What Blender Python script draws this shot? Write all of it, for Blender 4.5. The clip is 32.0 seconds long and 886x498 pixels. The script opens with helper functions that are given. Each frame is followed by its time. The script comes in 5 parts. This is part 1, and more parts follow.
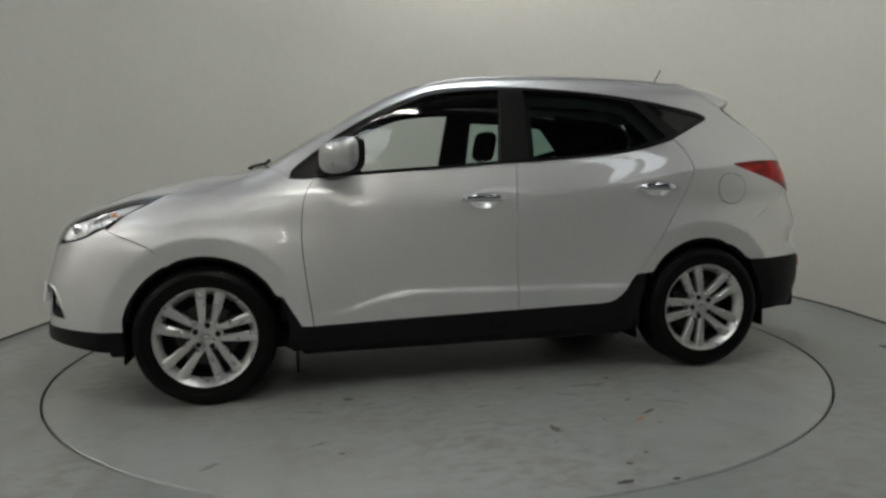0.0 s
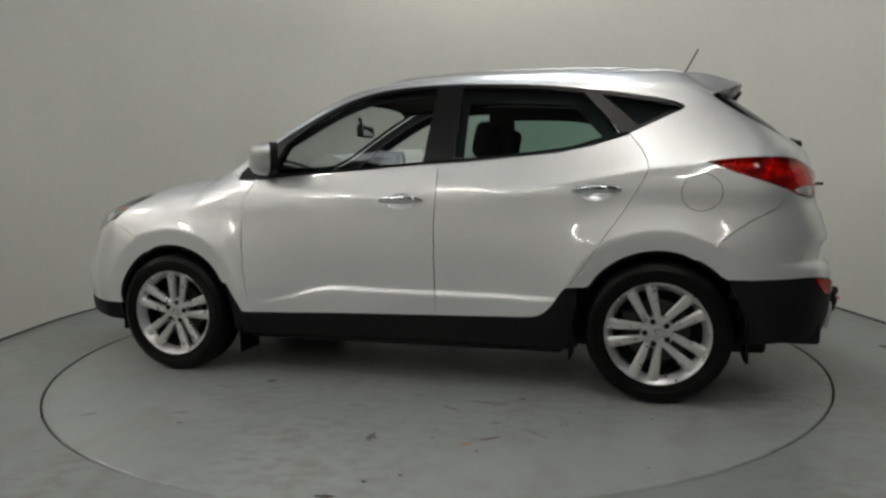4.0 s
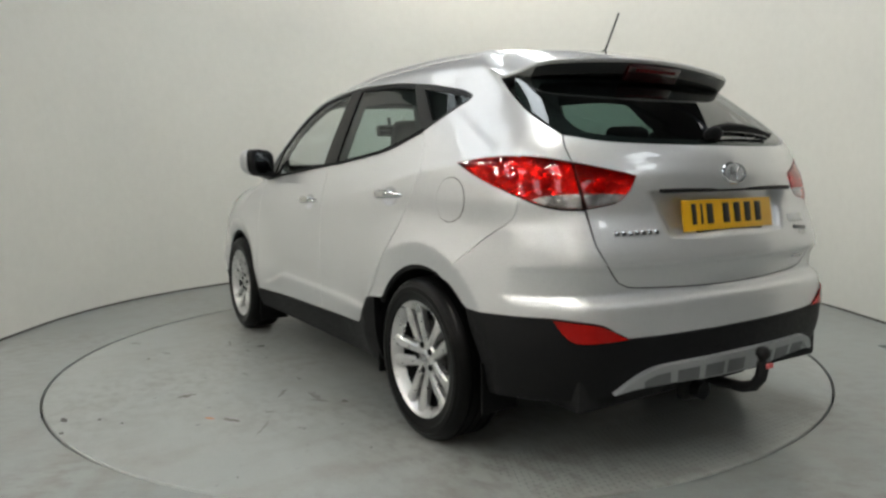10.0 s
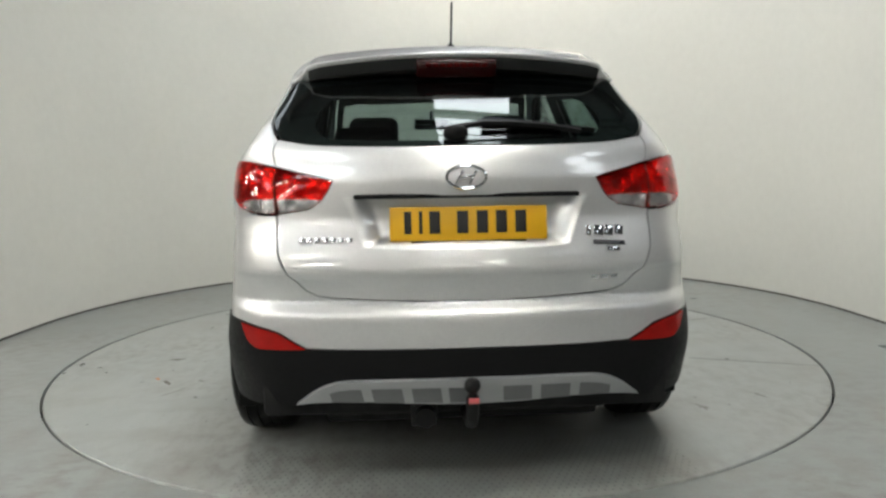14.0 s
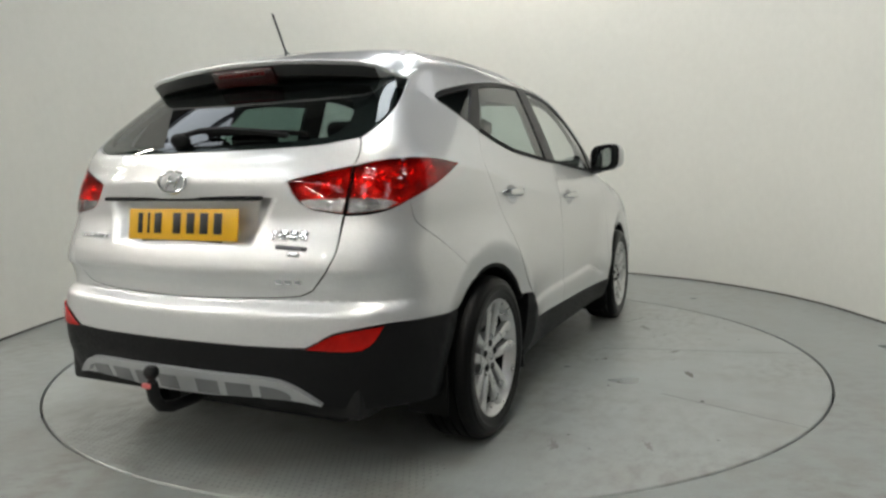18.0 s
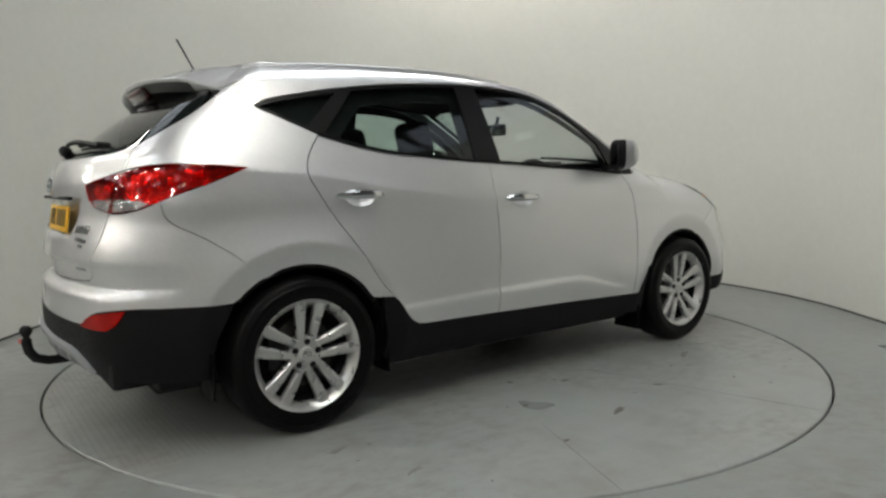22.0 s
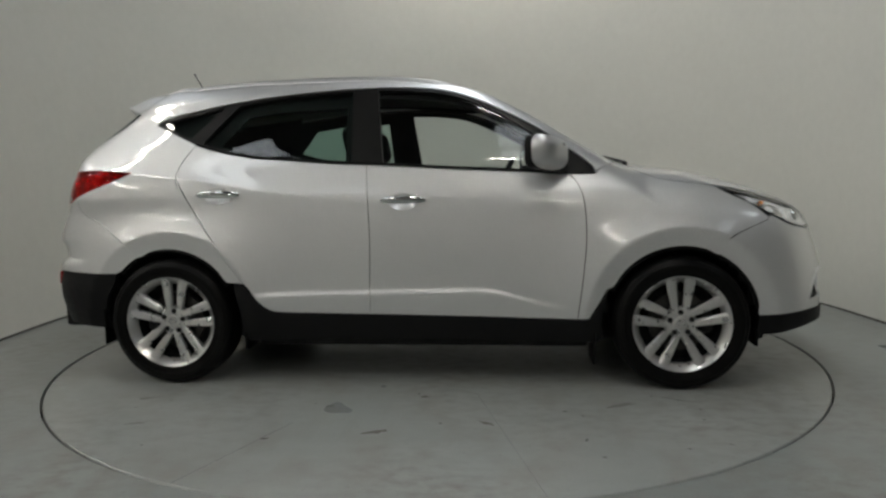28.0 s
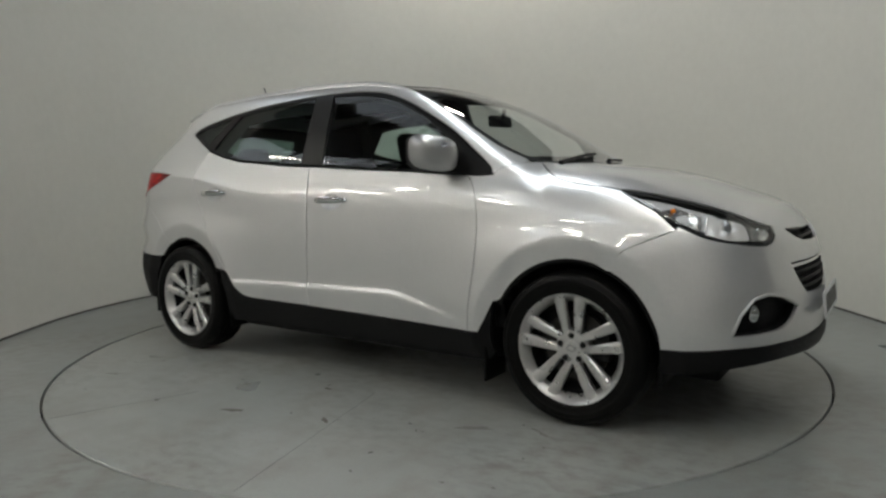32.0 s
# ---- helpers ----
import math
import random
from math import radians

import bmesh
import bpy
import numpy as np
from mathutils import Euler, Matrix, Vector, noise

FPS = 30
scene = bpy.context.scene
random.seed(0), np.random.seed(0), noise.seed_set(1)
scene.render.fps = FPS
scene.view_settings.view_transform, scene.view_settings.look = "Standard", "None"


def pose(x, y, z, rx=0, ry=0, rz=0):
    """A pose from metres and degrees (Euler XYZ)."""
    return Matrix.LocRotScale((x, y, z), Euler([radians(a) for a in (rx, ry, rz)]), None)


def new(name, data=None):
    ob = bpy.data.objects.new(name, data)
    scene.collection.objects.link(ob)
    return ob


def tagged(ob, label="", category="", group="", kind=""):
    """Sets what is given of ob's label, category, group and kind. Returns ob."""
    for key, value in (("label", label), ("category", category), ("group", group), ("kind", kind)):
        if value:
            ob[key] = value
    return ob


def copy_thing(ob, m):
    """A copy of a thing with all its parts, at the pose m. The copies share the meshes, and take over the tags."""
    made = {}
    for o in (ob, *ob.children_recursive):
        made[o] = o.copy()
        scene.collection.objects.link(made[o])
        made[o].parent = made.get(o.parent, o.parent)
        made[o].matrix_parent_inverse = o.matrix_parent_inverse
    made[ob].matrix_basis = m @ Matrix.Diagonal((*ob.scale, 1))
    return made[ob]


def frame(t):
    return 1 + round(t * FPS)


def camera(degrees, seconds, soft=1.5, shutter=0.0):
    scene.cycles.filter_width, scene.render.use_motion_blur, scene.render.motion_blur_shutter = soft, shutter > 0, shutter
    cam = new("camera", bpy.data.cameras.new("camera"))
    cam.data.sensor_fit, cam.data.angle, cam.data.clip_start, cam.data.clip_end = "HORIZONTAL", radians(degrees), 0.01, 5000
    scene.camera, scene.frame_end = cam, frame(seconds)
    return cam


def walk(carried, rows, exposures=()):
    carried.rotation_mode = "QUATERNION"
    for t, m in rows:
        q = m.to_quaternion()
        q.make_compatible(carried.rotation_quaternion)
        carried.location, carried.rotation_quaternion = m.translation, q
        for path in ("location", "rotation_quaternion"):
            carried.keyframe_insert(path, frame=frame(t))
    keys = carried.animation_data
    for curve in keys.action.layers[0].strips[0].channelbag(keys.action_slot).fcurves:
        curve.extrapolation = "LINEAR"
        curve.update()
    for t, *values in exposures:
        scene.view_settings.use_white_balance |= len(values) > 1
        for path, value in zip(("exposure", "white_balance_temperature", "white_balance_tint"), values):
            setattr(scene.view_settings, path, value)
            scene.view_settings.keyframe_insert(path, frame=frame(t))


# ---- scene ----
cam = camera(65.78, 32.0, soft=2.6)
EYE = pose(0.0, -4.351, 1.067, 84.18, 0, -0.53) @ pose(0, 0, 0, 0, 0, -0.96)
EXPOSURES = [(0.0, -1.17), (6.0, -1.15), (9.0, -0.7), (11.0, -0.28), (13.0, -0.26), (17.0, -0.36), (19.0, -0.4), (21.0, -0.54), (23.0, -0.82), (27.0, -1.19), (30.0, -1.26), (32.0, -1.18)]
walk(cam, [(0.0, EYE), (32.0, EYE)], EXPOSURES)
# heading of the car on the turntable, second by second, in degrees
TURN = [(0, 191.46), (2, 177.33), (4, 163.29), (6, 149.26), (8, 135.2), (10, 121.08), (12, 106.9), (14, 92.69), (16, 78.46), (18, 64.25), (20, 50.07), (22, 35.95), (24, 21.87), (26, 7.82), (28, -6.27), (30, -20.48), (32, -34.95)]
CAR_AT = (-0.009, -0.004)     # the car's middle on the turntable
RING = 2.225               # radius of the turntable

# ---- world and light ----
world = bpy.data.worlds.new("world")
scene.world = world
world.use_nodes = True
wn = world.node_tree.nodes
sky = wn.new("ShaderNodeTexSky")
sky.sky_type, sky.sun_disc = "NISHITA", False
sky.sun_elevation, sky.sun_rotation = radians(35), radians(40)
world.node_tree.links.new(sky.outputs[0], wn["Background"].inputs[0])
wn["Background"].inputs[1].default_value = 0.08

HALL = (-15.0, 11.0, -15.0, 8.0, 5.6)      # x from, x to, y from, y to, ceiling height


def area(name, m, sx, sy, watts, colour):
    lamp = bpy.data.lights.new(name, "AREA")
    lamp.shape, lamp.size, lamp.size_y, lamp.energy, lamp.color = "RECTANGLE", sx, sy, watts, colour
    ob = new(name, lamp)
    ob.matrix_world = m
    return ob


# daylight in the roof lights: x, y, width, length, watts to the square metre
ROOF_LIGHTS = [(0.58, 0.6, 1.15, 5.6, 33), (-4.6, 0.3, 2.1, 5.4, 7), (-9.4, 0.3, 2.0, 5.4, 10), (5.8, 0.3, 1.15, 5.4, 3)]
ROOF_LIGHTS += [(x, y, w, 1.9, 25 if y > -8 else 10) for y in (-5.35, -10.4) for x, w in ((0.58, 1.15), (-4.2, 1.7), (-9.4, 2.0), (5.8, 1.15))]
for x, y, w, d, watts in ROOF_LIGHTS:
    area("roof_light_daylight", pose(x, y, HALL[4] + 0.02), w, d, watts * w * d, (0.89, 0.95, 0.985))
# strip lamps: x, y, turn; the one at (0.8, 3.45) is added to brighten the back wall
STRIPS = [(0.45, -2.85, 0), (0.3, -5.25, 0), (-4.6, -1.95, 0), (-5.25, 1.46, 0), (0.8, 3.45, 0), (-7.2, -0.6, 90), (-9.0, -3.4, 0), (-11.8, -7.6, 0), (-12.6, -2.0, 90), (-4.2, -7.6, 0),
          (-5.4, -12.4, 0), (-11.4, 1.6, 90), (-7.6, -8.0, 0), (2.8, -12.4, 0), (-8.5, 1.46, 0), (-11.2, -2.9, 90),
          (-13.6, -6.2, 90), (-8.6, -5.25, 0), (-5.6, -5.25, 0), (-12.4, -11.3, 0), (0.2, -12.4, 0)]
LAMP_Z = 4.5


# ---- materials ----
class Mat:
    """A node material, written node by node."""

    def __init__(self, name):
        self.m = bpy.data.materials.new(name)
        self.m.use_nodes = True
        self.t = self.m.node_tree
        self.n, self.l = self.t.nodes, self.t.links
        self.b = self.n["Principled BSDF"]

    def node(self, kind, **inputs):
        n = self.n.new(kind)
        for k, v in inputs.items():
            self.put(n, k.replace("_", " "), v)
        return n

    def put(self, n, socket, v):
        s = n.inputs[socket]
        if hasattr(v, "is_output"):
            self.l.new(v, s)
        else:
            s.default_value = v

    def set(self, **inputs):
        for k, v in inputs.items():
            self.put(self.b, k.replace("_", " "), v)
        return self

    def coords(self, scale=1.0):
        c = self.n.new("ShaderNodeTexCoord")
        m = self.n.new("ShaderNodeMapping")
        m.inputs["Scale"].default_value = scale if hasattr(scale, "__len__") else (scale,) * 3
        self.l.new(c.outputs["Object"], m.inputs[0])
        return m.outputs[0]

    def noise(self, scale, detail=4.0, rough=0.55, vec=None, out="Fac"):
        n = self.node("ShaderNodeTexNoise", Scale=scale, Detail=detail, Roughness=rough)
        self.l.new(vec if vec is not None else self.coords(), n.inputs["Vector"])
        return n.outputs[out]

    def ramp(self, fac, stops):
        r = self.n.new("ShaderNodeValToRGB")
        self.l.new(fac, r.inputs[0])
        e = r.color_ramp.elements
        while len(e) < len(stops):
            e.new(0.5)
        for el, (p, c) in zip(e, stops):
            el.position = p
            el.color = (c, c, c, 1) if not hasattr(c, "__len__") else (*c, 1)
        return r.outputs[0]

    def mix(self, fac, a, b, mode="MIX"):
        m = self.n.new("ShaderNodeMix")
        m.data_type, m.blend_type = "RGBA", mode
        for s, v in ((0, fac), (6, a), (7, b)):
            if hasattr(v, "is_output"):
                self.l.new(v, m.inputs[s])
            else:
                m.inputs[s].default_value = v if s == 0 else (*v, 1) if len(v) == 3 else v
        return m.outputs[2]

    def math(self, op, a, b=0.0):
        m = self.n.new("ShaderNodeMath")
        m.operation = op
        for i, v in enumerate((a, b)):
            if hasattr(v, "is_output"):
                self.l.new(v, m.inputs[i])
            else:
                m.inputs[i].default_value = v
        return m.outputs[0]

    def bump(self, height, strength, distance=0.002):
        b = self.node("ShaderNodeBump", Strength=strength, Distance=distance)
        self.l.new(height, b.inputs["Height"])
        self.l.new(b.outputs[0], self.b.inputs["Normal"])
        return self


def plain(name, colour, rough=0.5, metal=0.0, grain=0.06, scale=60.0, bump=0.0, **more):
    """A simple surface with slight uneven colour and gloss."""
    m = Mat(name)
    n = m.noise(scale, 5.0)
    lo = tuple(c * (1 - grain) for c in colour)
    hi = tuple(min(1, c * (1 + grain)) for c in colour)
    m.set(Base_Color=m.mix(n, lo, hi), Metallic=metal)
    m.set(Roughness=m.ramp(m.noise(scale * 0.2, 3.0), [(0.3, max(0.0, rough * 0.85)), (0.7, min(1.0, rough * 1.15))]))
    m.set(**more)
    if bump:
        m.bump(n, bump)
    return m.m


def painted_floor(name, base, worn):
    m = Mat(name)
    v = m.coords()
    big = m.noise(0.5, 2.0, 0.5, v)
    mid = m.noise(1.7, 2.0, 0.5, v)
    fine = m.noise(70.0, 2.0, 0.5, v)
    c = m.mix(m.ramp(big, [(0.2, 0.0), (0.8, 1.0)]), tuple(x * 0.90 for x in base), tuple(x * 1.10 for x in base))
    # pale rubbed areas, long scuffs, soft brown dust
    c = m.mix(m.math("MULTIPLY", m.ramp(mid, [(0.30, 0.0), (0.85, 1.0)]), 0.4), c, worn)
    scuff = m.noise(2.6, 2.5, 0.5, m.coords((0.8, 3.0, 1.0)))
    c = m.mix(m.math("MULTIPLY", m.ramp(scuff, [(0.42, 0.0), (0.90, 1.0)]), 0.4), c, tuple(x * 1.3 for x in base))
    dust = m.noise(4.2, 2.5, 0.5, m.coords((1.4, 0.8, 1.0)))
    c = m.mix(m.math("MULTIPLY", m.ramp(dust, [(0.48, 0.0), (0.80, 1.0)]), 0.5), c, (0.20, 0.18, 0.15))
    grime = m.noise(11.0, 3.0, 0.55, m.coords((1.0, 1.5, 1.0)))
    zone = m.noise(0.9, 1.0, 0.5, v)
    c = m.mix(m.math("MULTIPLY", m.math("MULTIPLY", m.ramp(grime, [(0.42, 0.0), (0.78, 1.0)]), m.ramp(zone, [(0.34, 0.0), (0.66, 1.0)])), 0.8), c, (0.125, 0.11, 0.088))
    speck = m.noise(34.0, 2.0, 0.5, v)
    c = m.mix(m.math("MULTIPLY", m.ramp(speck, [(0.66, 0.0), (0.76, 1.0)]), 0.30), c, (0.12, 0.11, 0.095))
    c = m.mix(0.06, c, m.ramp(fine, [(0.2, 0.1), (0.8, 0.5)]))
    m.set(Base_Color=c, Roughness=m.ramp(mid, [(0.2, 0.27), (0.8, 0.29)]), Specular_IOR_Level=0.5)
    return m.m


def wall_paint():
    m = Mat("wall_paint")
    v = m.coords()
    a, b = m.noise(0.5, 4.0, 0.6, v), m.noise(14.0, 5.0, 0.6, v)
    c = m.mix(m.ramp(a, [(0.3, 0.0), (0.7, 1.0)]), (0.73, 0.715, 0.655), (0.78, 0.765, 0.70))
    m.set(Base_Color=m.mix(0.06, c, m.ramp(b, [(0.3, 0.4), (0.7, 0.9)])), Roughness=0.62)
    m.bump(b, 0.05, 0.002)
    return m.m


def silver_paint():
    m = Mat("silver_paint")
    flake = m.noise(420.0, 2.0, 0.6)
    cloud = m.noise(3.0, 3.0, 0.5)
    c = m.mix(m.ramp(flake, [(0.35, 0.0), (0.65, 1.0)]), (0.67, 0.675, 0.68), (0.85, 0.855, 0.86))
    m.set(Base_Color=m.mix(0.05, c, m.ramp(cloud, [(0.3, 0.67), (0.7, 0.83)])), Metallic=0.70, Roughness=0.43, Coat_Weight=1.0, Coat_Roughness=0.008, Coat_IOR=1.7)
    return m.m


def glass(name, tint, rough=0.0):
    m = Mat(name)
    m.set(Base_Color=(*tint, 1), Roughness=rough, Transmission_Weight=1.0, IOR=1.02, Coat_Weight=1.0, Coat_Roughness=0.01, Coat_IOR=1.5, Specular_IOR_Level=0.0)
    return m.m


FLOOR = painted_floor("floor_paint", (0.235, 0.258, 0.248), (0.30, 0.295, 0.28))
DISC = painted_floor("turntable_paint", (0.292, 0.316, 0.303), (0.345, 0.333, 0.305))
WALL = wall_paint()
HALL_WALL = plain("hall_wall", (0.30, 0.30, 0.29), 0.8, scale=4.0, grain=0.12)
ROOF_STEEL = plain("roof_sheet", (0.16, 0.16, 0.165), 0.7, scale=6.0, grain=0.15)
STEEL = plain("beam_steel", (0.10, 0.10, 0.11), 0.6, 0.4, scale=12.0)
SILVER = silver_paint()
BLACK = plain("black_plastic", (0.007, 0.007, 0.0073), 0.52, scale=300.0, grain=0.3, bump=0.15, Specular_IOR_Level=0.16)
PILLAR = plain("pillar_black", (0.007, 0.0068, 0.0066), 0.34, scale=200.0, grain=0.2, Specular_IOR_Level=0.22)
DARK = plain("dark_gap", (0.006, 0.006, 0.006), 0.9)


def lamp_reflector(name, colour):
    m = Mat(name)
    v = m.n.new("ShaderNodeTexVoronoi")
    v.inputs["Scale"].default_value = 26.0
    m.l.new(m.coords(), v.inputs["Vector"])
    shade = m.noise(9.0, 2.0, 0.5)
    m.set(Base_Color=m.mix(m.ramp(shade, [(0.38, 0.0), (0.62, 1.0)]), tuple(c * 0.35 for c in colour), colour), Metallic=0.8, Roughness=0.22)
    m.bump(v.outputs["Distance"], 0.55, 0.012)
    return m.m


def rubber():
    m = Mat("tyre_rubber")
    n = m.noise(80.0, 5.0)
    m.set(Base_Color=m.mix(n, (0.002, 0.002, 0.002), (0.005, 0.0048, 0.0046)), Roughness=0.36, Specular_IOR_Level=0.12)
    m.bump(n, 0.2, 0.001)
    return m.m


def fabric():
    m = Mat("seat_fabric")
    n = m.noise(240.0, 4.0)
    m.set(Base_Color=m.mix(n, (0.004, 0.004, 0.0045), (0.011, 0.011, 0.012)), Roughness=0.9, Specular_IOR_Level=0.1)
    m.bump(n, 0.5, 0.002)
    return m.m


GLASS = glass("clear_glass", (0.78, 0.85, 0.83))
TINT = glass("tinted_glass", (0.27, 0.44, 0.38))
LENS = glass("lamp_lens", (0.93, 0.94, 0.95))
RED_LENS = glass("red_lens", (0.80, 0.010, 0.007))
RUBBER = rubber()
FABRIC = fabric()
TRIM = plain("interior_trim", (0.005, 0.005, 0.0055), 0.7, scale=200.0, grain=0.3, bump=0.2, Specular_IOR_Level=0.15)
ALLOY = plain("alloy", (0.60, 0.60, 0.595), 0.30, 0.75, scale=120.0, grain=0.06)
RAIL = plain("rail_silver", (0.50, 0.50, 0.50), 0.36, 0.7, scale=120.0, grain=0.05)
CHROME = plain("chrome", (0.75, 0.76, 0.77), 0.07, 1.0, grain=0.02)
DISC_STEEL = plain("brake_steel", (0.07, 0.066, 0.062), 0.45, 0.9, scale=90.0, grain=0.2)
IRON = plain("dark_iron", (0.010, 0.010, 0.010), 0.55, 0.4, scale=60.0, grain=0.3)
REFLECTOR = lamp_reflector("lamp_reflector", (0.72, 0.71, 0.70))
RED_REFLECTOR = lamp_reflector("red_reflector", (0.92, 0.30, 0.26))
RED_BOWL = plain("red_bowl", (0.85, 0.16, 0.13), 0.12, 0.9)
# pale, mostly diffuse tone stands in for roof lights mirrored in the headlamp bowl
BOWL = plain("lamp_bowl", (0.80, 0.79, 0.76), 0.16, 0.35, scale=30.0, grain=0.15, Coat_Weight=0.5)
LAMP_SHELL = plain("lamp_shell", (0.78, 0.79, 0.80), 0.2, 0.35, scale=40.0, grain=0.3)
REAR_TINT = glass("rear_window_glass", (0.08, 0.14, 0.125))
YELLOW = plain("plate_yellow", (0.80, 0.44, 0.015), 0.35, grain=0.03)
WHITE = plain("plate_white", (0.75, 0.76, 0.78), 0.35, grain=0.03)
INK = plain("plate_black", (0.012, 0.012, 0.012), 0.4)
SKID = plain("skid_silver", (0.42, 0.43, 0.44), 0.45, 0.5, scale=150.0)
BRIGHT = plain("bright_cap", (0.58, 0.585, 0.59), 0.30, 0.75, grain=0.03)
MIRROR = plain("mirror_glass", (0.5, 0.52, 0.52), 0.02, 1.0, grain=0.01)
FACETS = lamp_reflector("lamp_facets", (0.95, 0.94, 0.91))
AMBER = plain("amber_bulb", (0.75, 0.22, 0.02), 0.25)
ROOF_GLASS = plain("roof_glass", (0.008, 0.009, 0.010), 0.08, grain=0.1, Coat_Weight=1.0)
PAPER = plain("paper", (0.72, 0.76, 0.76), 0.6)
PINK = plain("pink_tag", (0.75, 0.16, 0.16), 0.5)


def tube_light():
    m = Mat("tube_light")
    m.set(Base_Color=(0.9, 0.9, 0.88, 1), Emission_Color=(1.0, 0.945, 0.835, 1), Emission_Strength=135.0)
    return m.m


TUBE = tube_light()
LAMP_WHITE = plain("lamp_enamel", (0.75, 0.75, 0.73), 0.4)

# ---- mesh tools ----
def link_mesh(name, verts, faces, material, smooth=False):
    me = bpy.data.meshes.new(name)
    me.from_pydata([tuple(map(float, v)) for v in verts], [], [tuple(map(int, f)) for f in faces])
    me.update()
    if smooth:
        me.polygons.foreach_set("use_smooth", [True] * len(me.polygons))
    if material:
        me.materials.append(material)
    return new(name, me)


def part(name, ob, parent, label=""):
    ob.parent = parent
    if label:
        ob["label"] = label
    return ob


def bm_object(name, bm, material, smooth=True, angle=35):
    me = bpy.data.meshes.new(name)
    bmesh.ops.recalc_face_normals(bm, faces=bm.faces)
    bm.to_mesh(me)
    bm.free()
    if smooth:
        me.polygons.foreach_set("use_smooth", [True] * len(me.polygons))
        me.set_sharp_from_angle(angle=radians(angle))
    me.materials.append(material)
    return new(name, me)


def box_bm(sx, sy, sz, bevel=0.0, at=(0, 0, 0), segments=2):
    bm = bmesh.new()
    bmesh.ops.create_cube(bm, size=1.0, matrix=Matrix.Translation(at) @ Matrix.Diagonal((sx, sy, sz, 1)))
    if bevel:
        bmesh.ops.bevel(bm, geom=bm.edges[:], offset=bevel, segments=segments, affect="EDGES", profile=0.5)
    return bm


def sweep(path, section, closed=False, up=(0, 0, 1)):
    """Verts and faces of a section (u, v) carried along a path of points."""
    P = [Vector(p) for p in path]
    n, k = len(P), len(section)
    verts, faces = [], []
    for i, p in enumerate(P):
        a, b = P[i - 1 if (i or closed) else 0], P[(i + 1) % n if (i < n - 1 or closed) else n - 1]
        d = (b - a).normalized()
        side = d.cross(Vector(up)).normalized()
        top = side.cross(d)
        verts += [p + side * u + top * v for u, v in section]
    for i in range(n if closed else n - 1):
        j = (i + 1) % n
        for q in range(k):
            r = (q + 1) % k
            faces.append((i * k + q, i * k + r, j * k + r, j * k + q))
    if not closed:
        faces += [tuple(range(k))[::-1], tuple((n - 1) * k + q for q in range(k))]
    return verts, faces


def circle_section(r, n=10):
    return [(r * math.cos(2 * math.pi * i / n), r * math.sin(2 * math.pi * i / n)) for i in range(n)]


def recalc(ob):
    bm = bmesh.new()
    bm.from_mesh(ob.data)
    bmesh.ops.remove_doubles(bm, verts=bm.verts, dist=1e-5)
    bmesh.ops.recalc_face_normals(bm, faces=bm.faces)
    bm.to_mesh(ob.data)
    bm.free()
    ob.data.polygons.foreach_set("use_smooth", [True] * len(ob.data.polygons))
    ob.data.set_sharp_from_angle(angle=radians(38))
    return ob


# ---- room ----
WC, WR = (0.055, 0.76), 3.10       # middle and radius of the rounded wall
WALL_H = 3.3


def wall_line(r, n=96, reach=(0.12, -1.5)):
    """Plan of the rounded wall from one open end round the back to the other."""
    pts = [(WC[0] - r, reach[0])]
    for i in range(n + 1):
        a = math.pi * (1 - i / n)
        pts.append((WC[0] + r * math.cos(a), WC[1] + r * math.sin(a)))
    pts.append((WC[0] + r, reach[1]))
    return pts


inner, outer = wall_line(WR), wall_line(WR + 0.12)
n = len(inner)
v = [(x, y, 0.0) for x, y in inner] + [(x, y, WALL_H) for x, y in inner] + [(x, y, WALL_H) for x, y in outer] + [(x, y, 0.0) for x, y in outer]
f = []
for i in range(n - 1):
    for a, b in ((0, 1), (1, 2), (2, 3)):
        f.append((a * n + i, a * n + i + 1, b * n + i + 1, b * n + i))
f += [(0, n, 2 * n, 3 * n), (n - 1, 4 * n - 1, 3 * n - 1, 2 * n - 1)]
tagged(link_mesh("wall_curved", v, f, WALL, True), "off-white painted curved studio wall behind the turntable", "wall", kind="structure").data.set_sharp_from_angle(angle=radians(40))

# dark joint along the foot of the wall
a_in, b_in = wall_line(WR - 0.010), wall_line(WR + 0.004)
n = len(a_in)
v = [(x, y, z) for line, z in ((a_in, 0.001), (a_in, 0.012), (b_in, 0.014)) for x, y in line]
f = [(k * n + i, k * n + i + 1, (k + 1) * n + i + 1, (k + 1) * n + i) for k in (0, 1) for i in range(n - 1)]
tagged(link_mesh("baseboard", v, f, plain("joint_filler", (0.075, 0.068, 0.06), 0.7, scale=25.0, grain=0.4), True), "thin dark dirty joint along the foot of the wall", "joint", kind="structure")

# floor with a round opening for the turntable
GAP = 0.006
N = 160
hx0, hx1, hy0, hy1, HZ = HALL
v, f = [], []
for i in range(N):
    a = 2 * math.pi * i / N
    c, s = math.cos(a), math.sin(a)
    k = min((hx1 if c > 0 else -hx0) / max(abs(c), 1e-6), (hy1 if s > 0 else -hy0) / max(abs(s), 1e-6))
    r0 = RING + GAP
    v += [(r0 * c, r0 * s, -0.06), (r0 * c, r0 * s, 0), (c * 3.0, s * 3.0, 0), (c * max(k, 3.01), s * max(k, 3.01), 0)]
for i in range(N):
    j = (i + 1) % N
    for q in range(3):
        f.append((i * 4 + q, j * 4 + q, j * 4 + q + 1, i * 4 + q + 1))
tagged(link_mesh("floor", v, f, FLOOR), "grey painted concrete floor with faint stains", "floor", kind="structure")
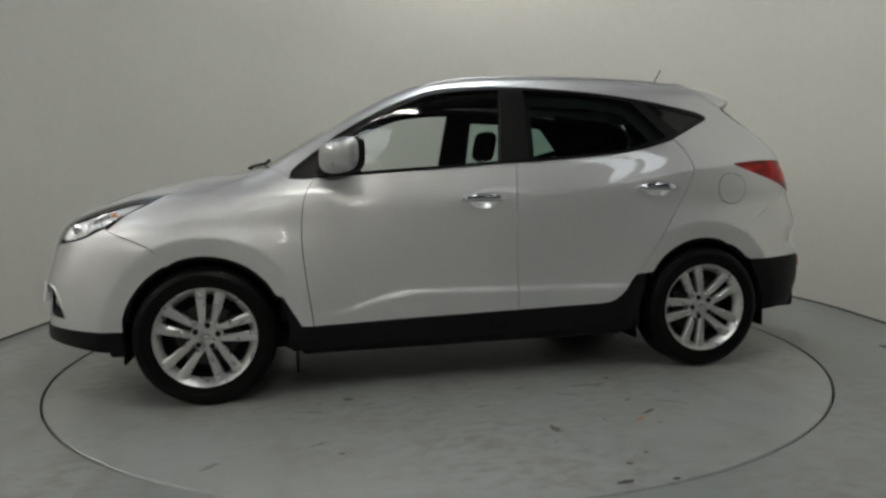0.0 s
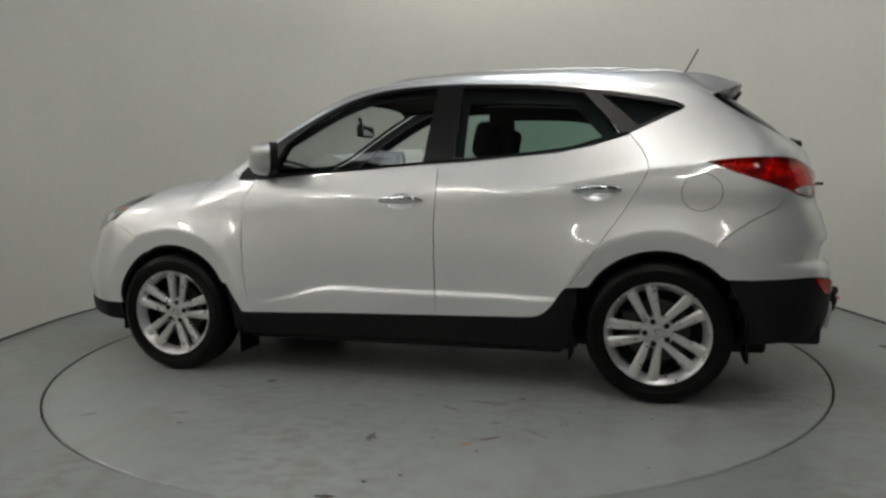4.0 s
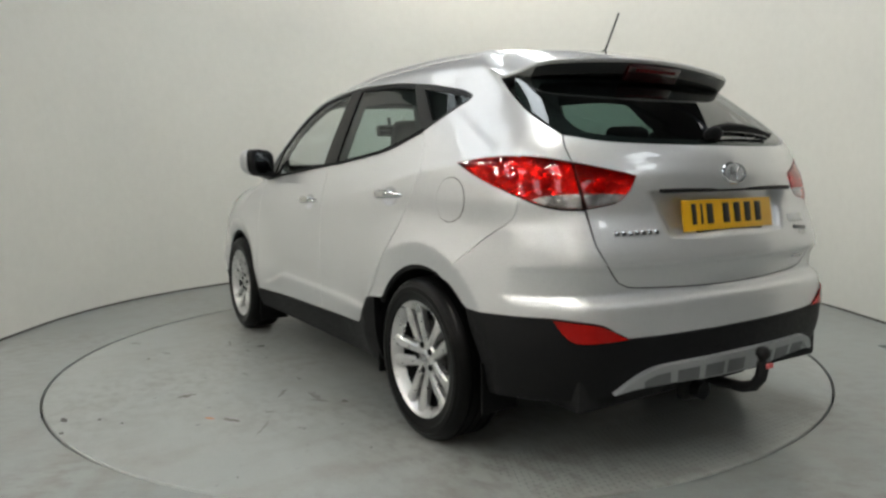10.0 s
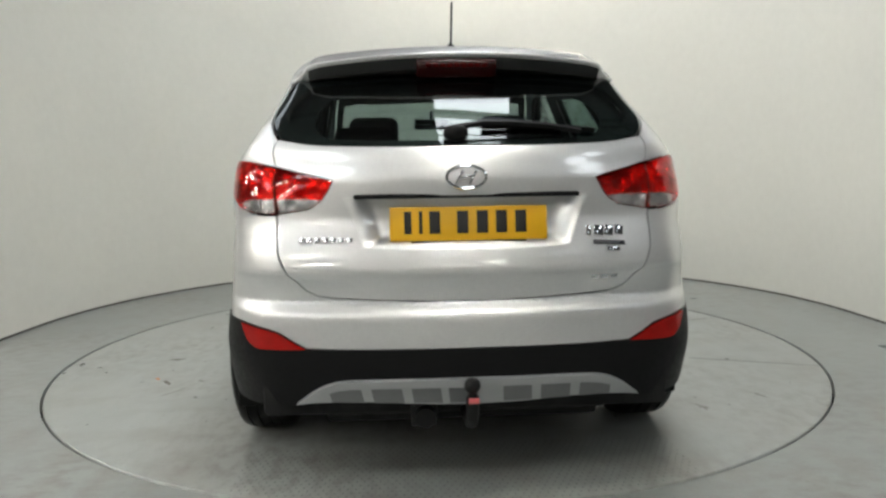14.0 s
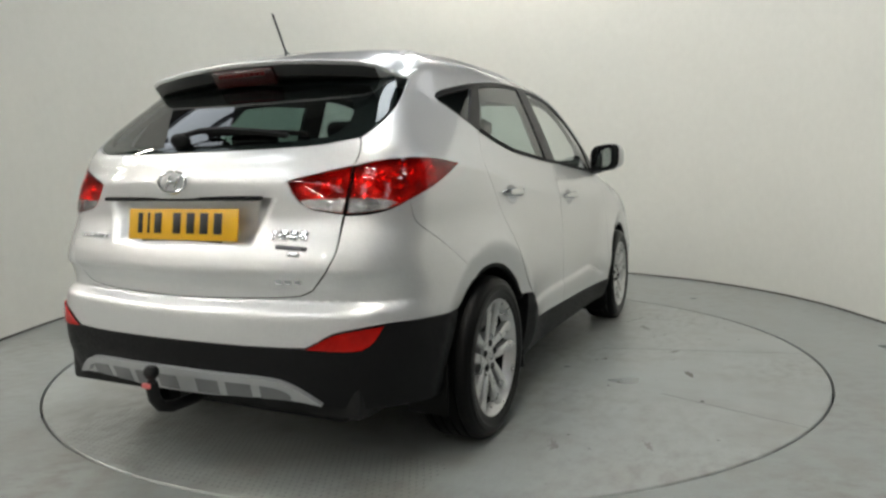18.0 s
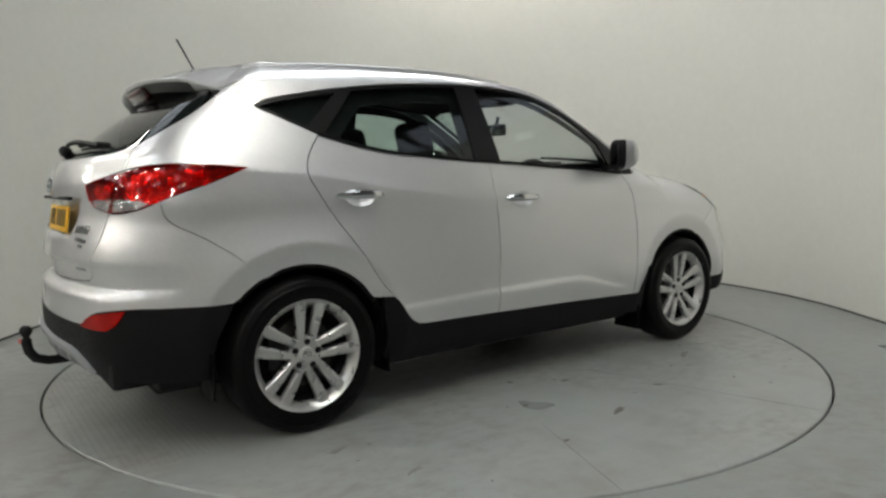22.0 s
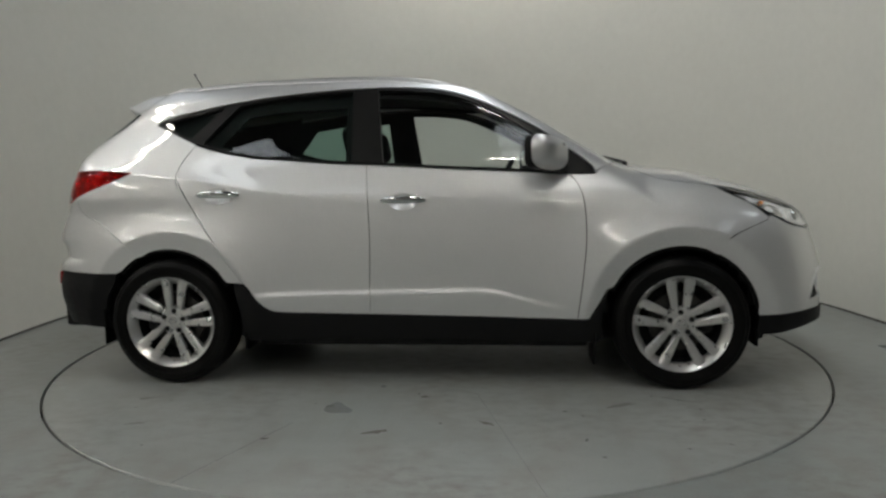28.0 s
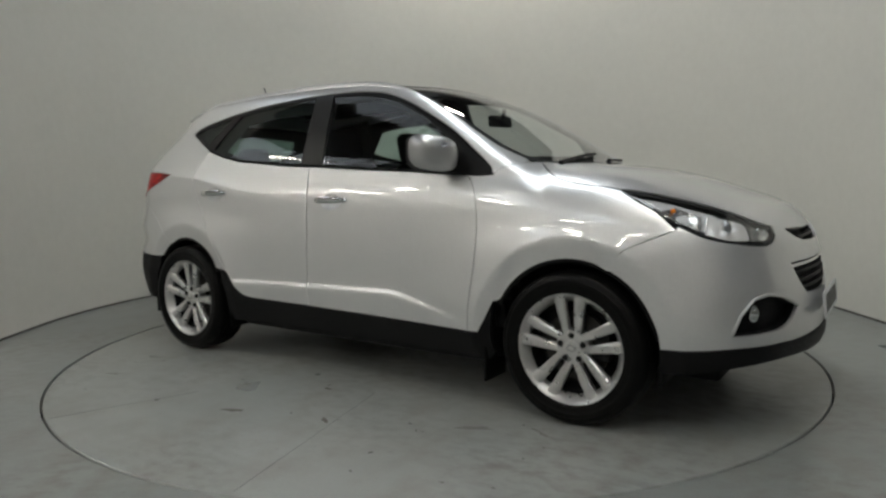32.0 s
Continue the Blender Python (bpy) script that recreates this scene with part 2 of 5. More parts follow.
v = [((RING + 0.05) * math.cos(2 * math.pi * i / 64), (RING + 0.05) * math.sin(2 * math.pi * i / 64), -0.062) for i in range(64)]
tagged(link_mesh("pit_bottom", v, [tuple(range(64))], DARK), "dark bottom of the pit under the turntable", "pit", kind="structure")

# turntable plate
turntable = tagged(new("turntable"), "round grey painted turntable flush with the floor, scuffed and stained", "turntable")
v, f = [], []
radii = [0.0, 0.8, 1.5, RING - 0.012, RING - GAP, RING - GAP]
zs = [0, 0, 0, 0, -0.004, -0.05]
for r, z in zip(radii, zs):
    v += [(r * math.cos(2 * math.pi * i / N), r * math.sin(2 * math.pi * i / N), z) for i in range(N)]
for q in range(len(radii) - 1):
    for i in range(N):
        j = (i + 1) % N
        f.append((q * N + i, (q + 1) * N + i, (q + 1) * N + j, q * N + j))
part("plate", link_mesh("plate", v, f, DISC), turntable)

# hall round the studio, behind and above the camera
T = 0.2
for name, at, size in (("wall_west", (hx0 - T / 2, (hy0 + hy1) / 2, HZ / 2), (T, hy1 - hy0, HZ)), ("wall_east", (hx1 + T / 2, (hy0 + hy1) / 2, HZ / 2), (T, hy1 - hy0, HZ)),
                       ("wall_south", ((hx0 + hx1) / 2, hy0 - T / 2, HZ / 2), (hx1 - hx0 + 2 * T, T, HZ)), ("wall_north", ((hx0 + hx1) / 2, hy1 + T / 2, HZ / 2), (hx1 - hx0 + 2 * T, T, HZ))):
    tagged(bm_object(name, box_bm(*size, at=at), HALL_WALL, False), "grey painted hall wall", "wall", kind="structure")
# ceiling as one sheet with openings for the roof lights
xs = sorted({hx0, hx1, *[x - w / 2 for x, y, w, d, q in ROOF_LIGHTS], *[x + w / 2 for x, y, w, d, q in ROOF_LIGHTS]})
ys = sorted({hy0, hy1, *[y - d / 2 for x, y, w, d, q in ROOF_LIGHTS], *[y + d / 2 for x, y, w, d, q in ROOF_LIGHTS]})
bm = bmesh.new()
for xa, xb in zip(xs, xs[1:]):
    for ya, yb in zip(ys, ys[1:]):
        mx, my = (xa + xb) / 2, (ya + yb) / 2
        if any(abs(mx - x) < w / 2 and abs(my - y) < d / 2 for x, y, w, d, q in ROOF_LIGHTS):
            continue
        bmesh.ops.create_cube(bm, size=1.0, matrix=Matrix.Translation((mx, my, HZ + 0.04)) @ Matrix.Diagonal((xb - xa, yb - ya, 0.08, 1)))
tagged(bm_object("ceiling", bm, ROOF_STEEL, False), "dark sheet roof of the hall with roof-light openings", "ceiling", kind="structure")

# strip lamps hung from the roof
first = None
for x, y, turn in STRIPS:
    z = LAMP_Z
    if first is None:
        lamp = tagged(new("strip_lamp"), "white enamel fluorescent strip lamp hung from the roof", "lamp", "strip lamps")
        part("housing", bm_object("housing", box_bm(1.28, 0.16, 0.06, 0.01, (0, 0, 0.045)), LAMP_WHITE), lamp)
        part("diffuser", bm_object("diffuser", box_bm(1.18, 0.11, 0.03, 0.012, (0, 0, 0.0)), TUBE), lamp, "glowing diffuser")
        for dx in (-0.55, 0.55):
            vv, ff = sweep([(dx, 0, 0.07), (dx, 0, HZ - z)], circle_section(0.006, 6), up=(0, 1, 0))
            part("hanger", link_mesh("hanger", vv, ff, STEEL), lamp)
        lamp.matrix_basis = pose(x, y, z, 0, 0, turn)
        first = lamp
    else:
        copy_thing(first, pose(x, y, z, 0, 0, turn))
# roof beams
for y in (-12.4, -9.0, -6.8, -5.25, -1.95, -0.3, 1.46, 3.0, 6.0):
    beam = tagged(bm_object("roof_beam", box_bm(hx1 - hx0, 0.09, 0.22, 0.01, ((hx0 + hx1) / 2, y, HZ - 0.11)), STEEL, False), "dark steel beam under the roof", "beam", "roof beams")
# ---- body surface ----
def curve(pts):
    """A smooth monotone-ish curve through (u, v) points, as a function of u."""
    u = np.array([p[0] for p in pts], float)
    v = np.array([p[1] for p in pts], float)
    h = np.diff(u)
    d = np.diff(v) / h
    m = np.zeros(len(u))
    m[0], m[-1] = d[0], d[-1]
    for i in range(1, len(u) - 1):
        if d[i - 1] * d[i] > 0:
            w1, w2 = 2 * h[i] + h[i - 1], h[i] + 2 * h[i - 1]
            m[i] = (w1 + w2) / (w1 / d[i - 1] + w2 / d[i])

    def f(x):
        x = np.asarray(x, float)
        xc = np.clip(x, u[0], u[-1])
        i = np.clip(np.searchsorted(u, xc) - 1, 0, len(h) - 1)
        t = (xc - u[i]) / h[i]
        y = (v[i] * (1 + 2 * t) * (1 - t) ** 2 + v[i + 1] * t * t * (3 - 2 * t)
             + h[i] * (m[i] * t * (1 - t) ** 2 - m[i + 1] * t * t * (1 - t)))
        return y + (x - xc) * np.where(x < u[0], m[0], m[-1])
    return f


def smax(a, b, k):
    h = np.clip(0.5 + 0.5 * (a - b) / k, 0, 1)
    return b + (a - b) * h + k * h * (1 - h)


def smin(a, b, k):
    return -smax(-a, -b, k)


def step(a, b, x):
    t = np.clip((x - a) / (b - a), 0, 1)
    return t * t * (3 - 2 * t)


WB, HUB = 1.32, 0.342          # half wheelbase, hub height
SECTION = curve([(0.10, 0.78), (0.20, 0.845), (0.28, 0.866), (0.38, 0.884), (0.50, 0.900), (0.60, 0.894), (0.74, 0.889), (0.88, 0.879),
                 (0.97, 0.868), (1.05, 0.853), (1.158, 0.825), (1.30, 0.772), (1.45, 0.708), (1.556, 0.656), (1.62, 0.60), (1.70, 0.5)])
REAR_IN = curve([(0.3, 0.076), (0.6, 0.08), (0.9, 0.07), (1.0, 0.045), (1.12, 0.042), (1.25, 0.08), (1.42, 0.14), (1.6, 0.14)])
NOSE_IN = curve([(0.3, 0.118), (0.6, 0.115), (0.8, 0.115), (1.0, 0.08)])
FRONT_IN = curve([(0.7, 0.008), (0.85, 0.008), (1.0, 0.016), (1.09, 0.08), (1.3, 0.11)])
NOSE = curve([(0.15, 2.06), (0.25, 2.13), (0.33, 2.185), (0.45, 2.186), (0.58, 2.183), (0.70, 2.16), (0.80, 2.135), (0.88, 2.095), (0.96, 2.015), (1.1, 1.75)])
TAIL = curve([(0.15, -2.02), (0.22, -2.10), (0.34, -2.15), (0.46, -2.172), (0.60, -2.170), (0.630, -2.165), (0.652, -2.142), (0.666, -2.118), (0.70, -2.120), (0.750, -2.139), (0.764, -2.151), (0.772, -2.152), (0.80, -2.147), (0.88, -2.122), (0.95, -2.105),
              (1.06, -2.115), (1.12, -2.10), (1.17, -2.075), (1.25, -1.975), (1.46, -1.685), (1.6, -1.455)])
NOSE_ROUND = curve([(0.3, 0.098), (0.6, 0.102), (0.8, 0.118), (1.0, 0.08)])
TAIL_ROUND = curve([(0.3, 0.08), (0.55, 0.07), (0.8, 0.07), (0.96, 0.085), (1.06, 0.115), (1.12, 0.13), (1.3, 0.09), (1.5, 0.078)])
HOOD = curve([(0.9, 1.19), (1.15, 1.141), (1.4, 1.109), (1.6, 1.063), (1.8, 0.997), (1.95, 0.945), (2.05, 0.90), (2.2, 0.755)])
ROOF = curve([(-1.9, 1.50), (-1.65, 1.565), (-1.45, 1.595), (-1.2, 1.613), (-0.8, 1.632), (-0.4, 1.638), (-0.1, 1.627), (0.1, 1.607), (0.3, 1.585), (0.6, 1.5)])

RIDGE = curve([(-2.2, 1.12), (-1.7, 1.125), (-1.54, 1.122), (-1.42, 1.113), (-1.26, 1.098), (-1.03, 1.062), (-0.84, 1.03), (-0.4, 0.99), (2.3, 0.95)])     # shoulder from the tail lamp to the rear door
SCREEN = (1.10, 0.07, 0.602, 0.028)      # foot, bow and slope of the windscreen; crown of the roof


def side_y(x, z):
    y = SECTION(z)
    y = y - REAR_IN(z) * np.maximum(0, -x - 0.9) ** 2 - FRONT_IN(z) * np.maximum(0, x - 0.3) ** 2
    y = y - NOSE_IN(z) * np.maximum(0, x - 1.35) ** 2
    for hx in (WB, -WB):
        r = np.hypot(x - hx, z - HUB)
        flare = np.clip((0.86 - smax(r, 0.465, 0.02)) / 0.395, 0, 1)
        y = y + (0.033 * flare ** 2 - 0.023 * np.clip((0.475 - r) / 0.095, 0, 1)) * step(0.15, 0.35, z) * (1 - step(0.74, 1.02, z))
    # pressed line low on the doors, fading towards the front wheel
    line = 0.515 + 0.02 * x - 0.10 * step(0.30, 0.78, x)
    near = step(-1.05, -0.75, x) * (1 - step(0.62, 0.82, x))
    y = y - near * 0.0105 * np.where(z > line, np.exp(-((z - line) / 0.085) ** 2), np.exp(-((z - line) / 0.019) ** 2))
    # shoulder line through the handles
    rise = z - RIDGE(x)
    keep = step(-2.0, -1.72, x) * (1 - step(-1.25, -0.35, x))
    away = np.sqrt(rise ** 2 + 0.006 ** 2)
    y = y + keep * 0.017 * np.where(rise > 0, np.exp(-away / 0.055), np.exp(-away / 0.11))
    sh = 0.965 - 0.035 * x
    fade = step(-1.75, -1.35, x) * (1 - step(1.2, 1.75, x))
    y = y + 0.003 * fade * np.where(z > sh, np.exp(-((z - sh) / 0.075) ** 2), np.exp(-((z - sh) / 0.06) ** 2))
    return y


def body(x, y, z):
    """Below zero inside the car body, zero on its skin."""
    ay = np.abs(y)
    side = ay - side_y(x, z)
    hood = z - (HOOD(x) - 0.035 * (ay / 0.7) ** 2 - 0.02 * np.maximum(0, ay / 0.7) ** 6)
    nose = x - (NOSE(z) - NOSE_ROUND(z) * (ay / 0.6) ** 2)
    tail = TAIL(z) + TAIL_ROUND(z) * (ay / 0.6) ** 2 - x
    corner = 0.2 - 0.1 * step(0.95, 1.25, z)
    low = smax(smax(side, nose, 0.2), tail, corner)
    low = smax(low, hood * 0.9, 0.10)
    glass_x = SCREEN[0] - SCREEN[1] * (ay / 0.6) ** 2
    screen = (z - (1.135 + (glass_x - x) * SCREEN[2])) * 0.87
    roof = z - (ROOF(x) - SCREEN[3] * (ay / 0.6) ** 2)
    cab = smax(smax(roof, screen, 0.10), smax(side, tail, corner), 0.07)
    cab = np.maximum(cab, 0.9 - z)
    return smin(low, cab, 1e-4 + 0.03 * step(0.75, 0.95, x) * step(0.96, 1.10, z))


SPINE_A, SPINE_B, BEND = -1.45, 1.50, 0.7


def solve_ray(ox, oy, oz, dx, dy, dz, far):
    """Where rays from inside leave the body."""
    lo, hi = np.zeros_like(ox), np.full_like(ox, far)
    for _ in range(34):
        mid = 0.5 * (lo + hi)
        out = body(ox + dx * mid, oy + dy * mid, oz + dz * mid) > 0
        hi, lo = np.where(out, mid, hi), np.where(out, lo, mid)
    r = 0.5 * (lo + hi)
    return np.stack([ox + dx * r, oy + dy * r, oz + dz * r], -1)


def around(s, z):
    """Skin points for places (s, z) on the car's wall: s is x along the flank and bends round nose and tail."""
    s, z = np.asarray(s, float), np.asarray(z, float)
    cx = np.clip(s, SPINE_A, SPINE_B)
    a = np.clip((s - cx) / BEND, -math.pi, math.pi)
    return solve_ray(cx, 0 * s, z, np.sin(a), np.cos(a), 0 * s, 1.6)


def unroll(p):
    """The (s, z) of a point near the skin."""
    x, y, z = p
    y = abs(y)
    if x > SPINE_B:
        return SPINE_B + BEND * math.atan2(x - SPINE_B, y), z
    if x < SPINE_A:
        return SPINE_A + BEND * math.atan2(x - SPINE_A, y), z
    return x, z


def over(x, y):
    """Skin points seen from above at (x, y)."""
    x, y = np.asarray(x, float), np.asarray(y, float)
    return solve_ray(x, y, 0 * x + 0.6, 0 * x, 0 * x, 0 * x + 1, 1.4)


def skin_normal(p):
    e = 0.004
    x, y, z = p[..., 0], p[..., 1], p[..., 2]
    g = np.stack([body(x + e, y, z) - body(x - e, y, z), body(x, y + e, z) - body(x, y - e, z), body(x, y, z + e) - body(x, y, z - e)], -1)
    return g / (np.linalg.norm(g, axis=-1, keepdims=True) + 1e-9)
# ---- end of body surface ----

# ---- panels on the body surface ----
from mathutils.geometry import delaunay_2d_cdt

TAIL_MID = SPINE_A - BEND * math.pi / 2
NOSE_MID = SPINE_B + BEND * math.pi / 2


def rounded(pts, step_len=0.02):
    """A closed outline through the points; a third value marks a corner."""
    P = [np.array(p[:2], float) for p in pts]
    n = len(P)
    sharp = [len(p) > 2 for p in pts]
    out = []
    for i in range(n):
        a, b = P[i], P[(i + 1) % n]
        m = max(1, int(np.linalg.norm(b - a) / step_len))
        ta = (b - a) if sharp[i] else (b - P[i - 1]) * np.linalg.norm(b - a) / max(1e-6, np.linalg.norm(b - a) + np.linalg.norm(a - P[i - 1]))
        j = (i + 1) % n
        c = P[(i + 2) % n]
        tb = (b - a) if sharp[j] else (c - a) * np.linalg.norm(b - a) / max(1e-6, np.linalg.norm(b - a) + np.linalg.norm(c - b))
        for q in range(m):
            t = q / m
            out.append(a * (1 + 2 * t) * (1 - t) ** 2 + b * t * t * (3 - 2 * t) + ta * t * (1 - t) ** 2 - tb * t * t * (1 - t))
    return np.array(out)


def inside(poly, pts):
    x, y = pts[:, 0], pts[:, 1]
    r = np.zeros(len(pts), bool)
    for (ax, ay), (bx, by) in zip(poly, np.roll(poly, -1, 0)):
        cross = (ay > y) != (by > y)
        r ^= cross & (x < (bx - ax) * (y - ay) / (by - ay + 1e-12) + ax)
    return r


def shrink(poly, d):
    """The outline moved inwards by d."""
    e = np.roll(poly, -1, 0) - np.roll(poly, 1, 0)
    nrm = np.stack([-e[:, 1], e[:, 0]], 1) / (np.linalg.norm(e, axis=1, keepdims=True) + 1e-9)
    area2 = np.sum(poly[:, 0] * np.roll(poly[:, 1], -1) - np.roll(poly[:, 0], -1) * poly[:, 1])
    return poly + nrm * (d if area2 > 0 else -d)


def edge_distance(loops, pts):
    best = np.full(len(pts), 9.0)
    for L in loops:
        for a, b in zip(L, np.roll(L, -1, 0)):
            ab = b - a
            t = np.clip(((pts - a) @ ab) / (ab @ ab + 1e-12), 0, 1)
            best = np.minimum(best, np.linalg.norm(pts - a - t[:, None] * ab, axis=1))
    return best


def skin_mesh(outline, holes=(), gap=0.0022, depth=0.014, lift=0.0, cell=0.021, top=False):
    """Verts, faces and normals of a panel cut from the body surface, with turned-in edges."""
    loops = [shrink(rounded(outline), gap)] + [shrink(rounded(h), -gap) for h in holes]
    lo, hi = loops[0].min(0), loops[0].max(0)
    g = np.stack(np.meshgrid(np.arange(lo[0], hi[0], cell), np.arange(lo[1], hi[1], cell), indexing="ij"), -1).reshape(-1, 2)
    g[:, 1] += (np.round((g[:, 0] - lo[0]) / cell) % 2) * cell * 0.5
    keep = inside(loops[0], g)
    for h in loops[1:]:
        keep &= ~inside(h, g)
    g = g[keep]
    if len(g):
        g = g[edge_distance(loops, g) > cell * 0.45]
    pts, edges = [], []
    for L in loops:
        k = len(pts)
        pts += list(L)
        edges += [(k + i, k + (i + 1) % len(L)) for i in range(len(L))]
    nb = len(pts)
    pts += list(g)
    V, E, F, ov, _, _ = delaunay_2d_cdt([Vector(p) for p in pts], edges, [], 0, 1e-6)
    V = np.array([tuple(v) for v in V])
    cen = np.array([V[list(f)].mean(0) for f in F])
    ok = inside(loops[0], cen)
    for h in loops[1:]:
        ok &= ~inside(h, cen)
    F = [f for f, k in zip(F, ok) if k]
    p = over(V[:, 0], V[:, 1]) if top else around(V[:, 0], V[:, 1])
    nrm = skin_normal(p)
    F2 = []
    for f in F:
        a, b, c = (p[i] for i in f)
        F2.append(f if np.cross(b - a, c - a) @ nrm[f[0]] > 0 else f[::-1])
    # border edges are those with one face
    seen = {}
    for f in F2:
        for i in range(3):
            a, b = f[i], f[(i + 1) % 3]
            seen[(a, b)] = 1
    border = [(a, b) for a, b in seen if (b, a) not in seen]
    p = p + nrm * (lift(V)[:, None] if callable(lift) else lift)
    verts, norms, faces = list(p), list(nrm), list(F2)
    for a, b in border:
        t = p[b] - p[a]
        out = np.cross(t, nrm[a])
        out = out / (np.linalg.norm(out) + 1e-9)
        k = len(verts)
        verts += [p[a], p[b], p[b] - nrm[b] * depth, p[a] - nrm[a] * depth]
        norms += [out if depth > 0 else -out] * 4
        faces.append((k, k + 3, k + 2, k + 1))
    return np.array(verts), faces, np.array(norms)


def skin_object(name, data, material, parent, label="", mirror=False):
    v, f, nr = data
    if mirror:
        v, nr = v * [1, -1, 1], nr * [1, -1, 1]
        f = [q[::-1] for q in f]
    ob = link_mesh(name, v, f, material, True)
    ob.data.normals_split_custom_set_from_vertices([tuple(n) for n in nr])
    return part(name, ob, parent, label)


def flank(name, outline, material, parent, label="", **kw):
    """The same panel on both sides of the car. Returns left and right."""
    data = skin_mesh(outline, **kw)
    pl, pr = parent if isinstance(parent, (list, tuple)) else (parent, parent)
    return skin_object(name, data, material, pl, label), skin_object(name, data, material, pr, label, True)


def on_flank(x, z):
    return unroll((x, float(side_y(np.array(x), np.array(z))), z))


def arch(hx, r, a0, a1, n=9):
    """Points of a wheel arch's edge from angle a0 to a1."""
    return [on_flank(hx + r * math.cos(radians(a)), HUB + r * math.sin(radians(a))) for a in np.linspace(a0, a1, n)]


def ridge(xs, ys):
    """Where the top panels meet the flank: (s, z) of places given from above."""
    p = over(np.array(xs), np.array(ys))
    return [unroll(q) for q in p]


# ---- car ----
car = tagged(new("car"), "silver metallic five-door SUV with black cladding, parked on the turntable", "car")
AR = 0.380

# window outline on the flank, from the front tip over the top to the rear and back along the waist
WAIST_F = [(0.768, 1.084), (0.472, 1.106), (0.187, 1.122), (-0.104, 1.142), (-0.257, 1.150)]
WAIST_R = [(-0.400, 1.156), (-0.702, 1.180), (-0.856, 1.193), (-1.015, 1.222), (-1.183, 1.268)]
WIN_TOP = [(0.890, 1.122), (0.768, 1.219), (0.652, 1.303), (0.473, 1.404), (0.323, 1.476), (0.175, 1.526), (0.026, 1.549), (-0.126, 1.557), (-0.262, 1.557),
           (-0.430, 1.551), (-0.737, 1.528), (-1.049, 1.486), (-1.244, 1.450), (-1.380, 1.419), (-1.436, 1.389), (-1.368, 1.353)]
DOOR_F = [(0.768, 1.084, 1), (0.795, 1.064), (0.833, 0.993), (0.849, 0.910), (0.855, 0.770), (0.841, 0.601), (0.819, 0.431), (0.811, 0.358, 1)]
SILL = [(0.609, 0.359), (0.324, 0.367), (-0.246, 0.378, 1)]
SILL_R = [(-0.53, 0.383), (-0.711, 0.389), (-0.771, 0.401), (-0.826, 0.444), (-0.88, 0.521), (-0.902, 0.542, 1)]
SEAM_B = [(-0.242, 0.545), (-0.238, 0.779), (-0.247, 0.981), (-0.257, 1.150, 1)]
SEAM_R = [(-0.962, 0.612), (-1.059, 0.757), (-1.183, 0.935), (-1.244, 1.039), (-1.272, 1.098), (-1.262, 1.152), (-1.229, 1.211), (-1.183, 1.268, 1)]

def oval(s0, z0, a, b, n=24):
    return [(s0 + a * math.cos(t), z0 + b * math.sin(t)) for t in np.linspace(0, 2 * math.pi, n, endpoint=False)]


HANDLES = ((-0.064, 0.958), (-1.038, 0.998))
CUPS = [oval(s0, z0 - 0.002, 0.072, 0.040) for s0, z0 in HANDLES]
front_doors = flank("front_door", DOOR_F + SILL + SEAM_B + WAIST_F[-2:0:-1], SILVER, car, holes=[CUPS[0]], cell=0.011)
rear_doors = flank("rear_door", [(-0.257, 1.150, 1)] + SEAM_B[-2::-1] + [(-0.246, 0.378, 1)] + SILL_R + SEAM_R + WAIST_R[-2::-1], SILVER, car, holes=[CUPS[1]], cell=0.011)

# bonnet seen from above, and the edge it shares with the wings
BONNET = [(1.175, 0.0), (1.15, 0.25), (1.10, 0.45), (1.035, 0.575, 1), (1.19, 0.735), (1.35, 0.765), (1.493, 0.757, 1), (1.605, 0.730), (1.69, 0.705), (1.772, 0.676),
          (1.855, 0.650), (1.934, 0.605), (1.987, 0.548), (2.03, 0.470), (2.062, 0.37), (2.078, 0.30), (2.098, 0.15), (2.104, 0.0)]
half = BONNET[1:-1]
bonnet_outline = [BONNET[0]] + half + [BONNET[-1]] + [(p[0], -p[1], *p[2:]) for p in reversed(half)]
skin_object("bonnet", skin_mesh(bonnet_outline, top=True), SILVER, car)

SCREEN_SIDE = [(1.00, 0.628), (0.871, 0.676), (0.753, 0.672), (0.575, 0.650), (0.345, 0.616), (0.22, 0.592)]
ROOF_SIDE = [(0.0, 0.575), (-0.5, 0.570), (-1.0, 0.562), (-1.30, 0.555), (-1.44, 0.55)]
pillar_edge = ridge([p[0] for p in SCREEN_SIDE + ROOF_SIDE], [p[1] for p in SCREEN_SIDE + ROOF_SIDE])
wing_edge = ridge([1.42, 1.35, 1.27, 1.19, 1.11], [0.763, 0.765, 0.757, 0.735, 0.665])
LAMP_LOW = [(1.559, 0.968), (1.631, 0.924), (1.703, 0.870)]
flank("front_wing", [(0.811, 0.358, 1), (0.868, 0.360, 1), (0.915, 0.44), (0.953, 0.510, 1)] + arch(WB, AR, 152, 62) + [(1.530, 0.757), (1.599, 0.803), (1.698, 0.853, 1)]
      + LAMP_LOW[::-1][1:] + [(1.493, 1.012, 1)] + wing_edge + [(1.035, ridge([1.035], [0.575])[0][1], 1), (1.005, 1.138, 1), (0.925, 1.108), (0.905, 1.084, 1), (0.84, 1.081)] + DOOR_F[:-1],
      SILVER, car, cell=0.014)

